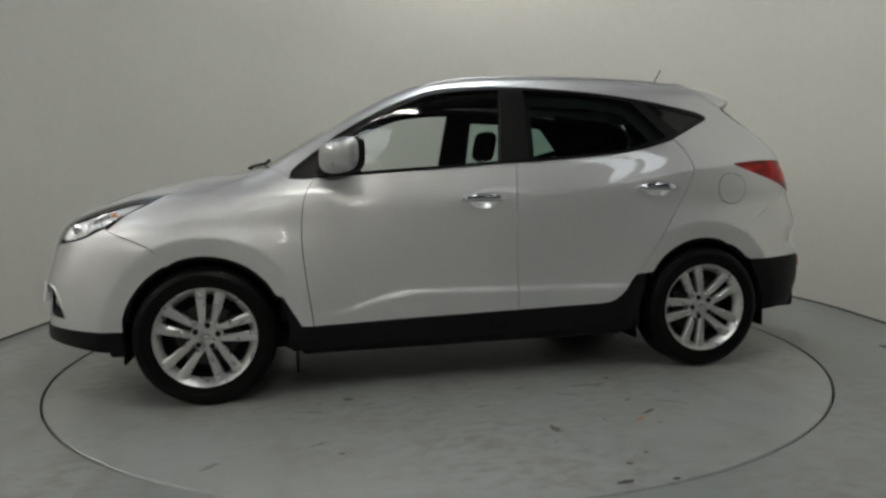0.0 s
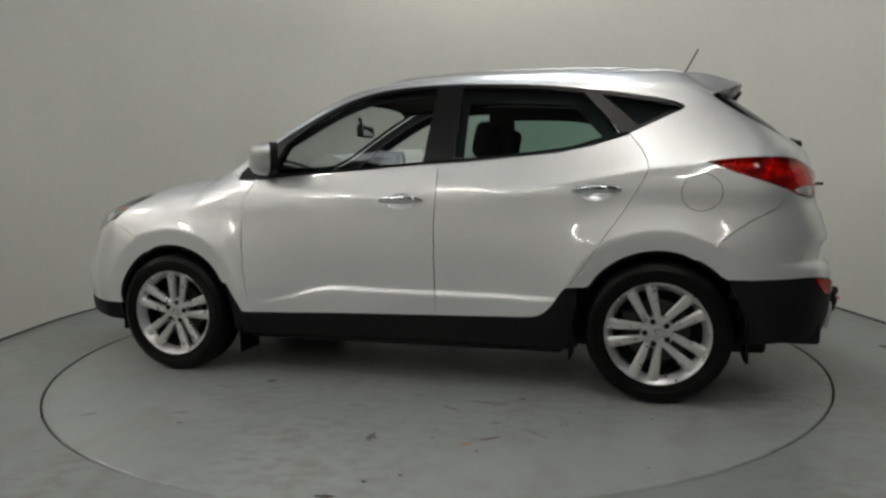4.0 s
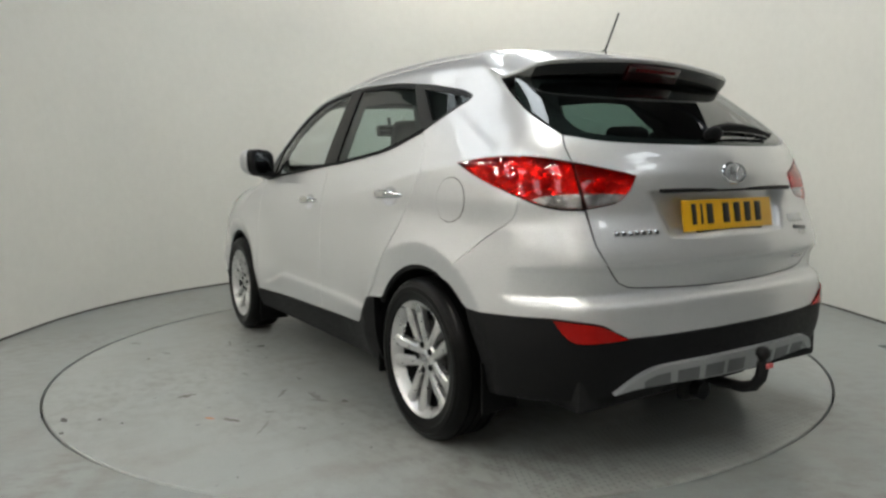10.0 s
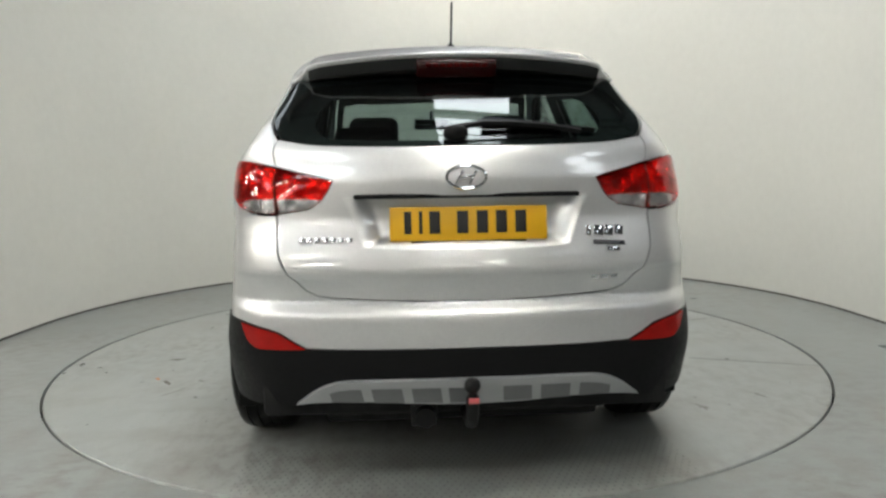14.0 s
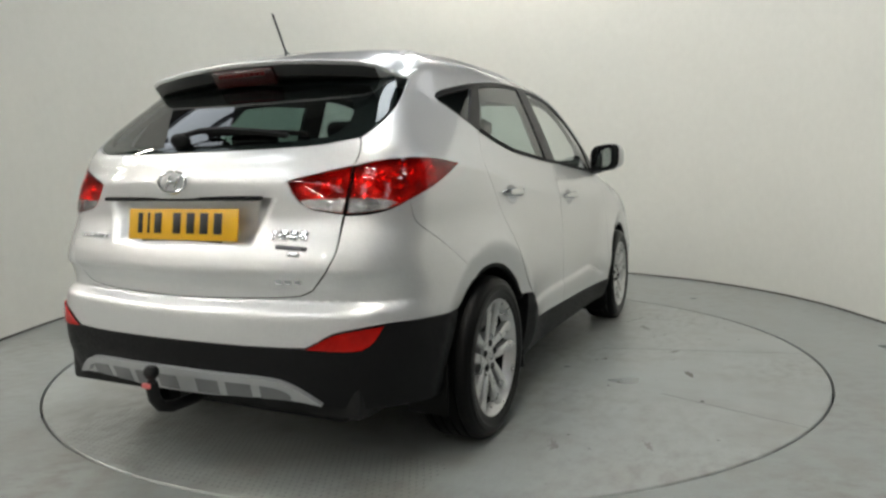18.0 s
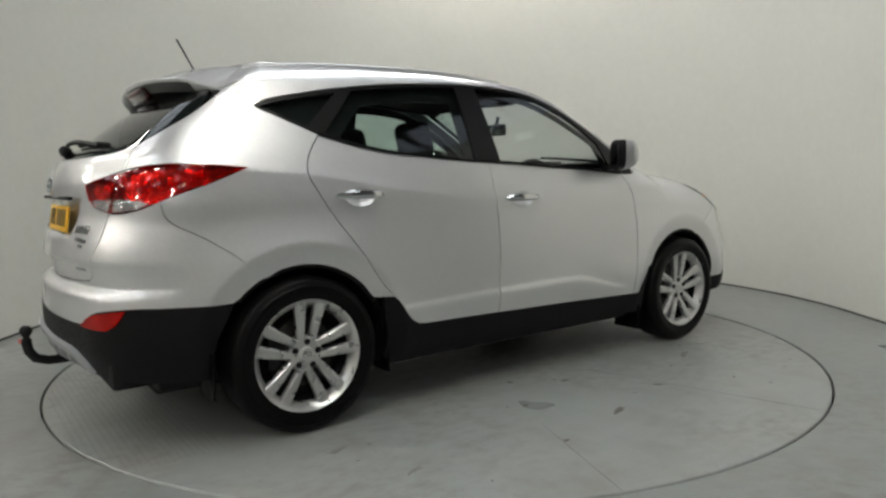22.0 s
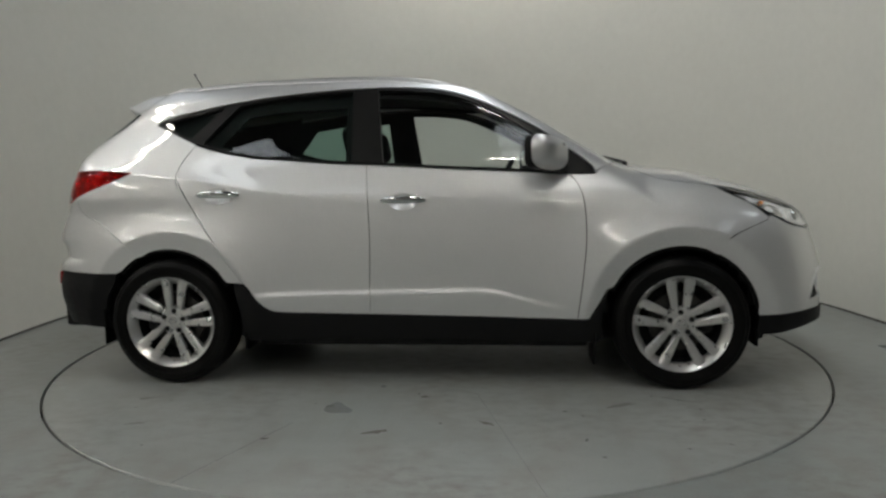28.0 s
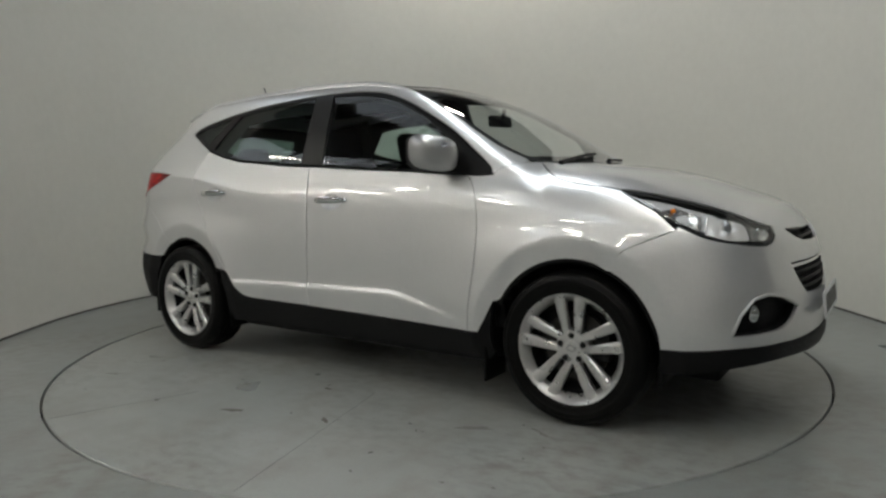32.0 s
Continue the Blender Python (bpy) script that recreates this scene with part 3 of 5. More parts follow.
REAR_GLASS_EDGE = [(-1.555, 1.456, 1), (-1.671, 1.362), (-1.802, 1.266), (-1.880, 1.213, 1)]
TAIL_TOP = [(-1.914, 1.118, 1), (-1.843, 1.135), (-1.758, 1.144), (-1.630, 1.141), (-1.513, 1.127, 1)]
TAIL_LOW = [(-1.624, 1.072), (-1.714, 1.032), (-1.783, 1.000, 1)]
fuel_hole = [(-1.494 + 0.074 * math.cos(a), 0.989 + 0.084 * math.sin(a)) for a in np.linspace(0, 2 * math.pi, 28, endpoint=False)]
sides = flank("side_panel", [(1.005, 1.138, 1)] + [(*p, 1) if i == 0 else p for i, p in enumerate(pillar_edge)] + [(-1.50, 1.535), (-1.525, 1.50)] + REAR_GLASS_EDGE + [(-1.895, 1.162)] + TAIL_TOP + TAIL_LOW
              + [(-1.762, 0.927), (-1.659, 0.851), (-1.560, 0.765)] + arch(-WB, AR, 118, 33) + [(-0.954, 0.545, 1), (-0.902, 0.542, 1)] + SEAM_R
              + WIN_TOP[::-1] + [(0.905, 1.088, 1), (0.925, 1.108)], SILVER, car, gap=0.0014, cell=0.016)
skin_object("fuel_flap", skin_mesh(fuel_hole, gap=0.0, lift=0.0025, depth=0.006), SILVER, sides[0], "round fuel filler flap")
skin_object("fuel_flap_gap", skin_mesh([(-1.494 + 0.0765 * math.cos(a), 0.989 + 0.0865 * math.sin(a)) for a in np.linspace(0, 2 * math.pi, 32, endpoint=False)], gap=0.0, lift=0.0012, depth=0.003), DARK, sides[0])

# roof and glass
ROOF_PLAN = [(0.235, 0.0), (0.232, 0.35), (0.215, 0.587, 1)] + ROOF_SIDE + [(-1.50, 0.40), (-1.52, 0.2), (-1.525, 0.0)]
skin_object("roof", skin_mesh(ROOF_PLAN + [(p[0], -p[1], *p[2:]) for p in reversed(ROOF_PLAN[1:-1])], top=True, gap=0.0015), SILVER, car)
PANO = [(0.225, 0.0), (0.222, 0.3), (0.195, 0.50), (0.0, 0.50), (-0.5, 0.49), (-0.90, 0.47), (-0.95, 0.40), (-0.95, 0.0)]
skin_object("sunroof", skin_mesh(PANO + [(p[0], -p[1]) for p in reversed(PANO[1:-1])], top=True, lift=0.003, depth=0.006), ROOF_GLASS, car, "dark panoramic glass sunroof")
WS = [(1.115, 0.0), (1.10, 0.25), (1.06, 0.45), (1.005, 0.612, 1), (0.871, 0.662), (0.753, 0.659), (0.575, 0.638), (0.345, 0.604), (0.245, 0.585, 1), (0.252, 0.35), (0.255, 0.0)]
windscreen = skin_object("windscreen", skin_mesh(WS + [(p[0], -p[1], *p[2:]) for p in reversed(WS[1:-1])], top=True, gap=0.001, lift=-0.003, depth=0.004), GLASS, car, "clear greenish windscreen glass")
windscreen.visible_shadow = False
WSB = [(1.118, 0.0), (1.104, 0.25), (1.064, 0.45), (1.012, 0.618, 1), (0.871, 0.672), (0.753, 0.668), (0.575, 0.646), (0.345, 0.612), (0.238, 0.59, 1), (0.24, 0.35), (0.242, 0.0)]
WSH = [(1.075, 0.0), (1.06, 0.25), (1.02, 0.45), (0.965, 0.585, 1), (0.871, 0.625), (0.753, 0.626), (0.575, 0.606), (0.40, 0.578, 1), (0.37, 0.35), (0.36, 0.0)]
fullws = lambda h: h + [(p[0], -p[1], *p[2:]) for p in reversed(h[1:-1])]
skin_object("windscreen_border", skin_mesh(fullws(WSB), holes=[fullws(WSH)], top=True, gap=0.0, lift=-0.006, depth=0.004), BLACK, windscreen, "black printed windscreen border")
COWL = [(1.172, 0.0), (1.147, 0.25), (1.098, 0.45), (1.035, 0.590, 1), (1.012, 0.618, 1), (1.062, 0.45), (1.104, 0.25), (1.116, 0.0)]
skin_object("cowl", skin_mesh(fullws(COWL), top=True, gap=0.001, lift=-0.006), BLACK, car, "black plastic cowl below the windscreen")

# windows in the flank: black frame with three panes
WIN_OUT = [(0.905, 1.088, 1)] + WIN_TOP + [(-1.183, 1.268)] + WAIST_R[-2::-1] + WAIST_F[::-1]
PANE_F = [(0.690, 1.108, 1), (0.622, 1.268, 1), (0.473, 1.371), (0.323, 1.446), (0.175, 1.499), (0.026, 1.523), (-0.126, 1.533), (-0.205, 1.533, 1), (-0.163, 1.164, 1), (0.187, 1.140), (0.472, 1.124)]
PANE_R = [(-0.361, 1.530, 1), (-0.43, 1.528), (-0.737, 1.505), (-0.958, 1.474, 1), (-1.135, 1.283, 1), (-1.015, 1.246), (-0.856, 1.215), (-0.702, 1.201), (-0.4, 1.178), (-0.346, 1.175, 1)]
PANE_Q = [(-1.062, 1.460, 1), (-1.244, 1.427), (-1.365, 1.401), (-1.405, 1.387), (-1.355, 1.372), (-1.262, 1.328, 1), (-1.222, 1.318, 1)]
def widen(pts, kx, kz):
    """An outline drawn larger about its middle."""
    cx, cz = (max(p[0] for p in pts) + min(p[0] for p in pts)) / 2, (max(p[1] for p in pts) + min(p[1] for p in pts)) / 2
    return [(cx + (p[0] - cx) * kx, cz + (p[1] - cz) * kz, *p[2:]) for p in pts]


PANE_F, PANE_R, PANE_Q = widen(PANE_F, 1.018, 1.04), widen(PANE_R, 1.03, 1.05), widen(PANE_Q, 1.05, 1.10)
flank("window_frame", WIN_OUT, PILLAR, car, "black window surround and pillars", holes=[PANE_F, PANE_R, PANE_Q], gap=0.0005, lift=-0.004, depth=0.02)
for pair, outline, m, lab in ((front_doors, PANE_F, GLASS, ""), (rear_doors, PANE_R, TINT, "dark tinted window pane"), (sides, PANE_Q, TINT, "dark tinted window pane")):
    for ob in flank("window_pane", outline, m, pair, lab, gap=-0.004, lift=-0.010, depth=0.003):
        ob.visible_shadow = False
# rubber seal along the waist
for k, pts in ((front_doors, WAIST_F), (rear_doors, [WAIST_F[-1]] + WAIST_R)):
    q = around(np.array([p[0] for p in pts]), np.array([p[1] + 0.004 for p in pts]))
    for ob, sy in zip(k, (1, -1)):
        v, f = sweep([(a[0], sy * (a[1] + 0.003), a[2]) for a in q], [(-0.006, -0.007), (0.006, -0.007), (0.006, 0.007), (-0.006, 0.007)])
        part("window_seal", link_mesh("window_seal", v, f, BLACK), ob)

# tail: gate, lamps, bumper
LAMP_IN = [(-1.994, 1.097), (-2.060, 1.081), (-2.107, 1.067, 1), (-2.095, 1.035), (-2.069, 0.994), (-2.044, 0.976), (-1.998, 0.966), (-1.957, 0.957, 1)]
GATE_LOW = [(-1.971, 0.890), (-1.987, 0.834), (-2.009, 0.787), (-2.029, 0.740), (-2.047, 0.705), (-2.077, 0.687), (-2.162, 0.678), (-2.373, 0.669), (TAIL_MID, 0.667)]
GLASS_LOW = [(-1.922, 1.206), (-1.980, 1.194), (-2.078, 1.185), (-2.293, 1.178), (TAIL_MID, 1.177)]
gate_half = GLASS_LOW[::-1][1:] + [(-1.880, 1.213, 1), (-1.895, 1.162), (-1.914, 1.118, 1)] + LAMP_IN + GATE_LOW[:-1]
RECESS = [(-2.140, 1.012, 1), (-2.172, 0.94), (-2.215, 0.852, 1), (-2.4, 0.842)]
recess = RECESS + [(2 * TAIL_MID - p[0], *p[1:]) for p in reversed(RECESS)]
tailgate = skin_object("tailgate", skin_mesh([(TAIL_MID, 1.177)] + gate_half + [(TAIL_MID, 0.667)] + [(2 * TAIL_MID - p[0], *p[1:]) for p in reversed(gate_half)], holes=[recess], gap=0.0025, cell=0.012), SILVER, car)
def recess_dip(V):
    """Pressed-in depth of the plate recess: steep under the handle, sloping at sides and foot."""
    half_w = np.interp(V[:, 1], [0.842, 0.852, 0.94, 1.012], [0.33, 0.3346, 0.3776, 0.4096])
    d = np.minimum((half_w - np.abs(V[:, 0] - TAIL_MID)) / 0.075, (V[:, 1] - 0.842) / 0.06)
    return -0.040 * step(0, 1, d)


rv, rf, _ = skin_mesh(recess, gap=-0.003, lift=recess_dip, depth=0.040, cell=0.011)
part("plate_recess", recalc(link_mesh("plate_recess", rv, rf, SILVER, True)), tailgate)
rear_half = [(-1.80, 1.492), (-1.592, 1.478, 1), (-1.671, 1.370), (-1.802, 1.272), (-1.876, 1.220)] + GLASS_LOW[:-1]
def tail_ring(h, mid_low, mid_top):
    return [(TAIL_MID, mid_top)] + h + [(TAIL_MID, mid_low)] + [(2 * TAIL_MID - p[0], *p[1:]) for p in reversed(h)]
rear_glass = skin_object("rear_window", skin_mesh(tail_ring(rear_half, 1.179, 1.497), gap=0.003, lift=-0.002, depth=0.004), REAR_TINT, tailgate, "dark tinted rear window glass")
rear_glass.visible_shadow = False
inner_half = [(-1.90, 1.44), (-1.72, 1.425, 1), (-1.76, 1.352), (-1.86, 1.275), (-1.935, 1.235), (-2.0, 1.222), (-2.1, 1.213), (-2.3, 1.206)]
skin_object("window_border", skin_mesh(tail_ring(rear_half, 1.179, 1.497), holes=[tail_ring(inner_half, 1.205, 1.445)], gap=0.003, lift=-0.007, depth=0.02), BLACK, rear_glass, "black printed window border")

out_lamp = [(-1.914, 1.114, 1)] + TAIL_TOP[1:] + TAIL_LOW[:-1] + [(-1.783, 1.000), (-1.834, 0.976), (-1.889, 0.961), (-1.952, 0.957, 1), (-1.939, 1.020)]
in_lamp = [(-1.920, 1.114, 1)] + LAMP_IN[:-1] + [(-1.961, 0.957, 1), (-1.945, 1.020)]
clear_out = [(-1.942, 1.010, 1), (-1.870, 1.008), (-1.815, 0.992), (-1.850, 0.973), (-1.889, 0.965), (-1.948, 0.961, 1)]
clear_in = [(-1.950, 1.010, 1), (-2.075, 1.003), (-2.060, 0.985), (-2.04, 0.977), (-1.998, 0.969), (-1.962, 0.961, 1)]
for parents, shape, clear, name in ((sides, out_lamp, clear_out, "tail_lamp"), ((tailgate, tailgate), in_lamp, clear_in, "tail_lamp_inner")):
    hold = (car, car) if name == "tail_lamp" else parents
    lamps = flank(name, shape, RED_REFLECTOR, hold, "red reflector of the tail lamp", gap=0.002, lift=-0.028, depth=-0.026)
    for s0, z0, r in ((-1.66, 1.105, 0.022), (-1.745, 1.085, 0.028), (-1.845, 1.068, 0.034)) if name == "tail_lamp" else ((-2.0, 1.045, 0.028),):
        q = around(np.array([s0]), np.array([z0]))[0]
        nn = skin_normal(q[None])[0]
        for ob, sy in zip(lamps, (1, -1)):
            bm = bmesh.new()
            bmesh.ops.create_uvsphere(bm, u_segments=18, v_segments=10, radius=r, matrix=Matrix.Translation(((q - nn * (r + 0.006)) * [1, sy, 1]).tolist()))
            part("bulb_bowl", bm_object("bulb_bowl", bm, RED_BOWL), ob if name == "tail_lamp" else car)
    flank("clear_reflector", clear, REFLECTOR, lamps if name == "tail_lamp" else (car, car), "chromed reflector", gap=0.0, lift=-0.005, depth=0.004)
    if name == "tail_lamp":
        for ob in (*flank("red_lens", shape, RED_LENS, lamps, "glossy red lens", holes=[clear], gap=0.002, lift=0.004, depth=0.006),
                   *flank("clear_lens", clear, LENS, lamps, "clear lens", gap=0.002, lift=0.004, depth=0.006)):
            ob.visible_shadow = False
    else:
        for ob in (*flank("red_lens", shape, RED_LENS, car, "glossy red lens", holes=[clear], gap=0.002, lift=0.004, depth=0.006),
                   *flank("clear_lens", clear, LENS, car, "clear lens", gap=0.002, lift=0.004, depth=0.006)):
            ob.visible_shadow = False

BLK = [(-1.590, 0.589, 1), (-1.672, 0.590), (-1.779, 0.594), (-1.870, 0.597), (-1.938, 0.589), (-2.005, 0.573), (-2.040, 0.546), (-2.075, 0.522, 1), (-2.160, 0.520), (-2.365, 0.521), (TAIL_MID, 0.522)]
bump_half = BLK[-2::-1] + arch(-WB, AR, 139, 118)[1:] + [(-1.560, 0.765), (-1.659, 0.851), (-1.762, 0.927), (-1.783, 1.000, 1), (-1.834, 0.973), (-1.889, 0.957), (-1.954, 0.953, 1)] + GATE_LOW[:-1]
rear_bumper = skin_object("rear_bumper", skin_mesh([(TAIL_MID, 0.522)] + bump_half + [(TAIL_MID, 0.667)] + [(2 * TAIL_MID - p[0], *p[1:]) for p in reversed(bump_half)], gap=0.0018, lift=0.001, cell=0.013), SILVER, car)
clad_half = BLK[:-1][::-1] + [on_flank(-1.645, 0.53), on_flank(-1.69, 0.45), on_flank(-1.70, 0.36), (*on_flank(-1.68, 0.285), 1), (-1.75, 0.300), (-1.90, 0.307), (-2.02, 0.318), (-2.10, 0.336), (-2.2, 0.342)]
rear_clad = skin_object("rear_cladding", skin_mesh([(TAIL_MID, 0.522)] + clad_half + [(TAIL_MID, 0.336)] + [(2 * TAIL_MID - p[0], *p[1:]) for p in reversed(clad_half)], gap=0.001, lift=0.004, depth=0.03), BLACK, car, "matt black plastic bumper cladding")
REFL = [(-1.884, 0.592, 1), (-1.938, 0.585), (-2.005, 0.569), (-2.040, 0.544), (-2.072, 0.520, 1), (-2.019, 0.516), (-1.939, 0.517), (-1.908, 0.545)]
flank("reflector", REFL, plain("reflector_red", (0.36, 0.005, 0.003), 0.10, grain=0.35, scale=25.0, Specular_IOR_Level=0.0, Coat_Weight=0.7, Coat_Roughness=0.02), rear_clad, "glossy red rear reflector", gap=0.001, lift=0.010, depth=0.012)
skid_half = [(-2.030, 0.332, 1), (-2.075, 0.372), (-2.120, 0.402), (-2.175, 0.417), (-2.447, 0.424)]
skid = skin_object("skid_plate", skin_mesh([(TAIL_MID, 0.425)] + skid_half[::-1] + [(-2.19, 0.345), (-2.4, 0.338), (TAIL_MID, 0.336)]
                   + [(2 * TAIL_MID - p[0], *p[1:]) for p in ([(-2.4, 0.338), (-2.19, 0.345)] + skid_half)], gap=0.0, lift=0.012, depth=0.02), SKID, rear_clad, "silver skid plate, shade of its slots laid on as grey patches")
rim_low = [(p[0] - 0.004 - (0.012 if k < 2 else 0.0), p[1] - (0.0 if k == 0 else 0.022)) for k, p in enumerate(skid_half)]
skin_object("rim", skin_mesh([(TAIL_MID, 0.427)] + [(p[0], p[1] + 0.002, *p[2:]) for p in skid_half[::-1]] + rim_low[1:] + [(TAIL_MID, 0.401)]
            + [(2 * TAIL_MID - p[0], *p[1:]) for p in rim_low[:0:-1]] + [(2 * TAIL_MID - p[0], p[1] + 0.002, *p[2:]) for p in skid_half], gap=0.0, lift=0.024, depth=0.03), SKID, skid)
# flat grey patches stand for the shade inside the recessed slots
for s0 in (-2.165, -2.285, -2.405, TAIL_MID + 0.03, 2 * TAIL_MID + 2.405, 2 * TAIL_MID + 2.285, 2 * TAIL_MID + 2.165):
    skin_object("slot", skin_mesh([(s0 - 0.046, 0.396, 1), (s0 + 0.044, 0.396, 1), (s0 + 0.040, 0.343, 1), (s0 - 0.052, 0.343, 1)], gap=0.0, lift=0.0135, depth=0.004), plain("slot_shade", (0.20, 0.205, 0.21), 0.5, 0.4) if "slot_shade" not in bpy.data.materials else bpy.data.materials["slot_shade"], skid)

# nose: bumper with openings, lamps
HEAD = [(1.493, 1.012, 1)] + LAMP_LOW + [(1.771, 0.826), (1.823, 0.808), (1.898, 0.793), (1.994, 0.781), (2.057, 0.789), (2.092, 0.820), (2.088, 0.853, 1)]
head_top = [unroll(q) for q in over(np.array([1.987, 1.934, 1.855, 1.772, 1.69, 1.605]), np.array([0.556, 0.613, 0.655, 0.682, 0.711, 0.736]))]
FOG = [(1.859, 0.442, 1), (1.885, 0.523), (1.931, 0.583), (1.987, 0.596), (2.062, 0.580), (2.174, 0.527, 1), (2.142, 0.486), (2.082, 0.455), (1.988, 0.447)]
upg_top = [(2.24, 0.845), (2.45, 0.858)]
LIP = [(1.655, 0.374, 1), (1.790, 0.386), (1.906, 0.394), (2.049, 0.392), (2.148, 0.385), (2.40, 0.384)]
def nose_ring(low, lowmid, top, topmid):
    h = [(NOSE_MID, lowmid)] + low + top + [(NOSE_MID, topmid)]
    return h + [(2 * NOSE_MID - p[0], *p[1:]) for p in reversed(h[1:-1])]
nb_low = LIP[::-1]
nb_up = arch(WB, AR, 8, 62)[1:] + [(1.530, 0.757), (1.599, 0.803), (1.698, 0.853, 1)] + [(1.703, 0.866)] + HEAD[4:-1] + [(2.088, 0.853, 1), (2.19, 0.852), (2.40, 0.866)]
upg = nose_ring([(2.45, 0.776), (2.300, 0.790), (2.190, 0.832, 1)], 0.774, upg_top, 0.860)
lowg = nose_ring([(2.40, 0.560), (2.262, 0.570, 1), (2.200, 0.625), (2.158, 0.700, 1)], 0.558, [(2.40, 0.700)], 0.700)
fog_r = [(2 * NOSE_MID - p[0], *p[1:]) for p in FOG]
front_bumper = skin_object("front_bumper", skin_mesh(nose_ring(nb_low, 0.384, nb_up, 0.872), holes=[upg, lowg, FOG, fog_r], gap=0.0014), SILVER, car)
lip_low = [(2.40, 0.312), (2.179, 0.322), (2.018, 0.330), (1.882, 0.318), (1.747, 0.288), (1.655, 0.272, 1)]
skin_object("front_lip", skin_mesh(nose_ring(lip_low, 0.310, LIP[:1] + LIP[1:], 0.384), gap=0.001, lift=0.006, depth=0.04), BLACK, car, "black plastic front lip")
for ob_name, ring in (("upper_grille", upg), ("lower_grille", lowg)):
    gr = skin_object(ob_name, skin_mesh(ring, gap=-0.004, lift=-0.06, depth=-0.055), DARK, front_bumper, "dark grille opening")
    zs = (0.802, 0.836) if ob_name == "upper_grille" else (0.592, 0.627, 0.662, 0.690)
    for z in zs:
        w = {0.802: 0.24, 0.836: 0.33, 0.592: 0.34, 0.627: 0.39, 0.662: 0.415, 0.690: 0.43}[z]
        ss = np.linspace(NOSE_MID - (w / 0.6) * 0.5 - 0.06, 2 * NOSE_MID - (NOSE_MID - (w / 0.6) * 0.5 - 0.06), 25)
        q = around(ss, np.full(25, z))
        nn = skin_normal(q)
        v, f = sweep([tuple(a - b * 0.022) for a, b in zip(q, nn)], [(-0.012, -0.007), (0.012, -0.004), (0.012, 0.004), (-0.012, 0.007)])
        part("slat", link_mesh("slat", v, f, BLACK if z != 0.690 else CHROME), gr)
for sy in (1, -1):
    data = skin_mesh(FOG, gap=-0.003, lift=-0.05, depth=-0.05)
    fo = skin_object("fog_lamp_recess", data, BLACK, front_bumper, "black fog lamp recess", sy < 0)
    q = around(np.array([1.955]), np.array([0.517]))[0]
    nn = skin_normal(q[None])[0]
    bm = bmesh.new()
    bmesh.ops.create_uvsphere(bm, u_segments=20, v_segments=12, radius=0.038, matrix=Matrix.Translation((q[0] - nn[0] * 0.045, sy * (q[1] - nn[1] * 0.045), q[2])) @ Matrix.Diagonal((0.7, 0.6, 1.05, 1)))
    part("fog_lamp", bm_object("fog_lamp", bm, CHROME), fo, "round clear fog lamp")
    pts = around(np.array([p[0] for p in FOG[:6]]), np.array([p[1] for p in FOG[:6]]))
    v, f = sweep([(a[0], sy * a[1], a[2]) for a in pts], circle_section(0.0065, 8))
    part("fog_trim", link_mesh("fog_trim", v, f, SILVER, True), fo)
heads = flank("headlamp", HEAD + head_top, plain("lamp_housing", (0.10, 0.10, 0.105), 0.25, 0.7, scale=40.0, grain=0.3), car, "headlamp with chrome reflectors behind clear lens", gap=0.002, lift=-0.028, depth=-0.026)
for ob in flank("headlamp_lens", HEAD + head_top, LENS, heads, "clear headlamp lens", gap=0.002, lift=0.003, depth=0.006):
    ob.visible_shadow = False
edge = shrink(rounded(HEAD + head_top), 0.013)
flank("headlamp_edge", HEAD + head_top, BLACK, heads, "black edge of the lamp", holes=[[tuple(p) for p in edge[::2]]], gap=0.002, lift=-0.004, depth=0.012)
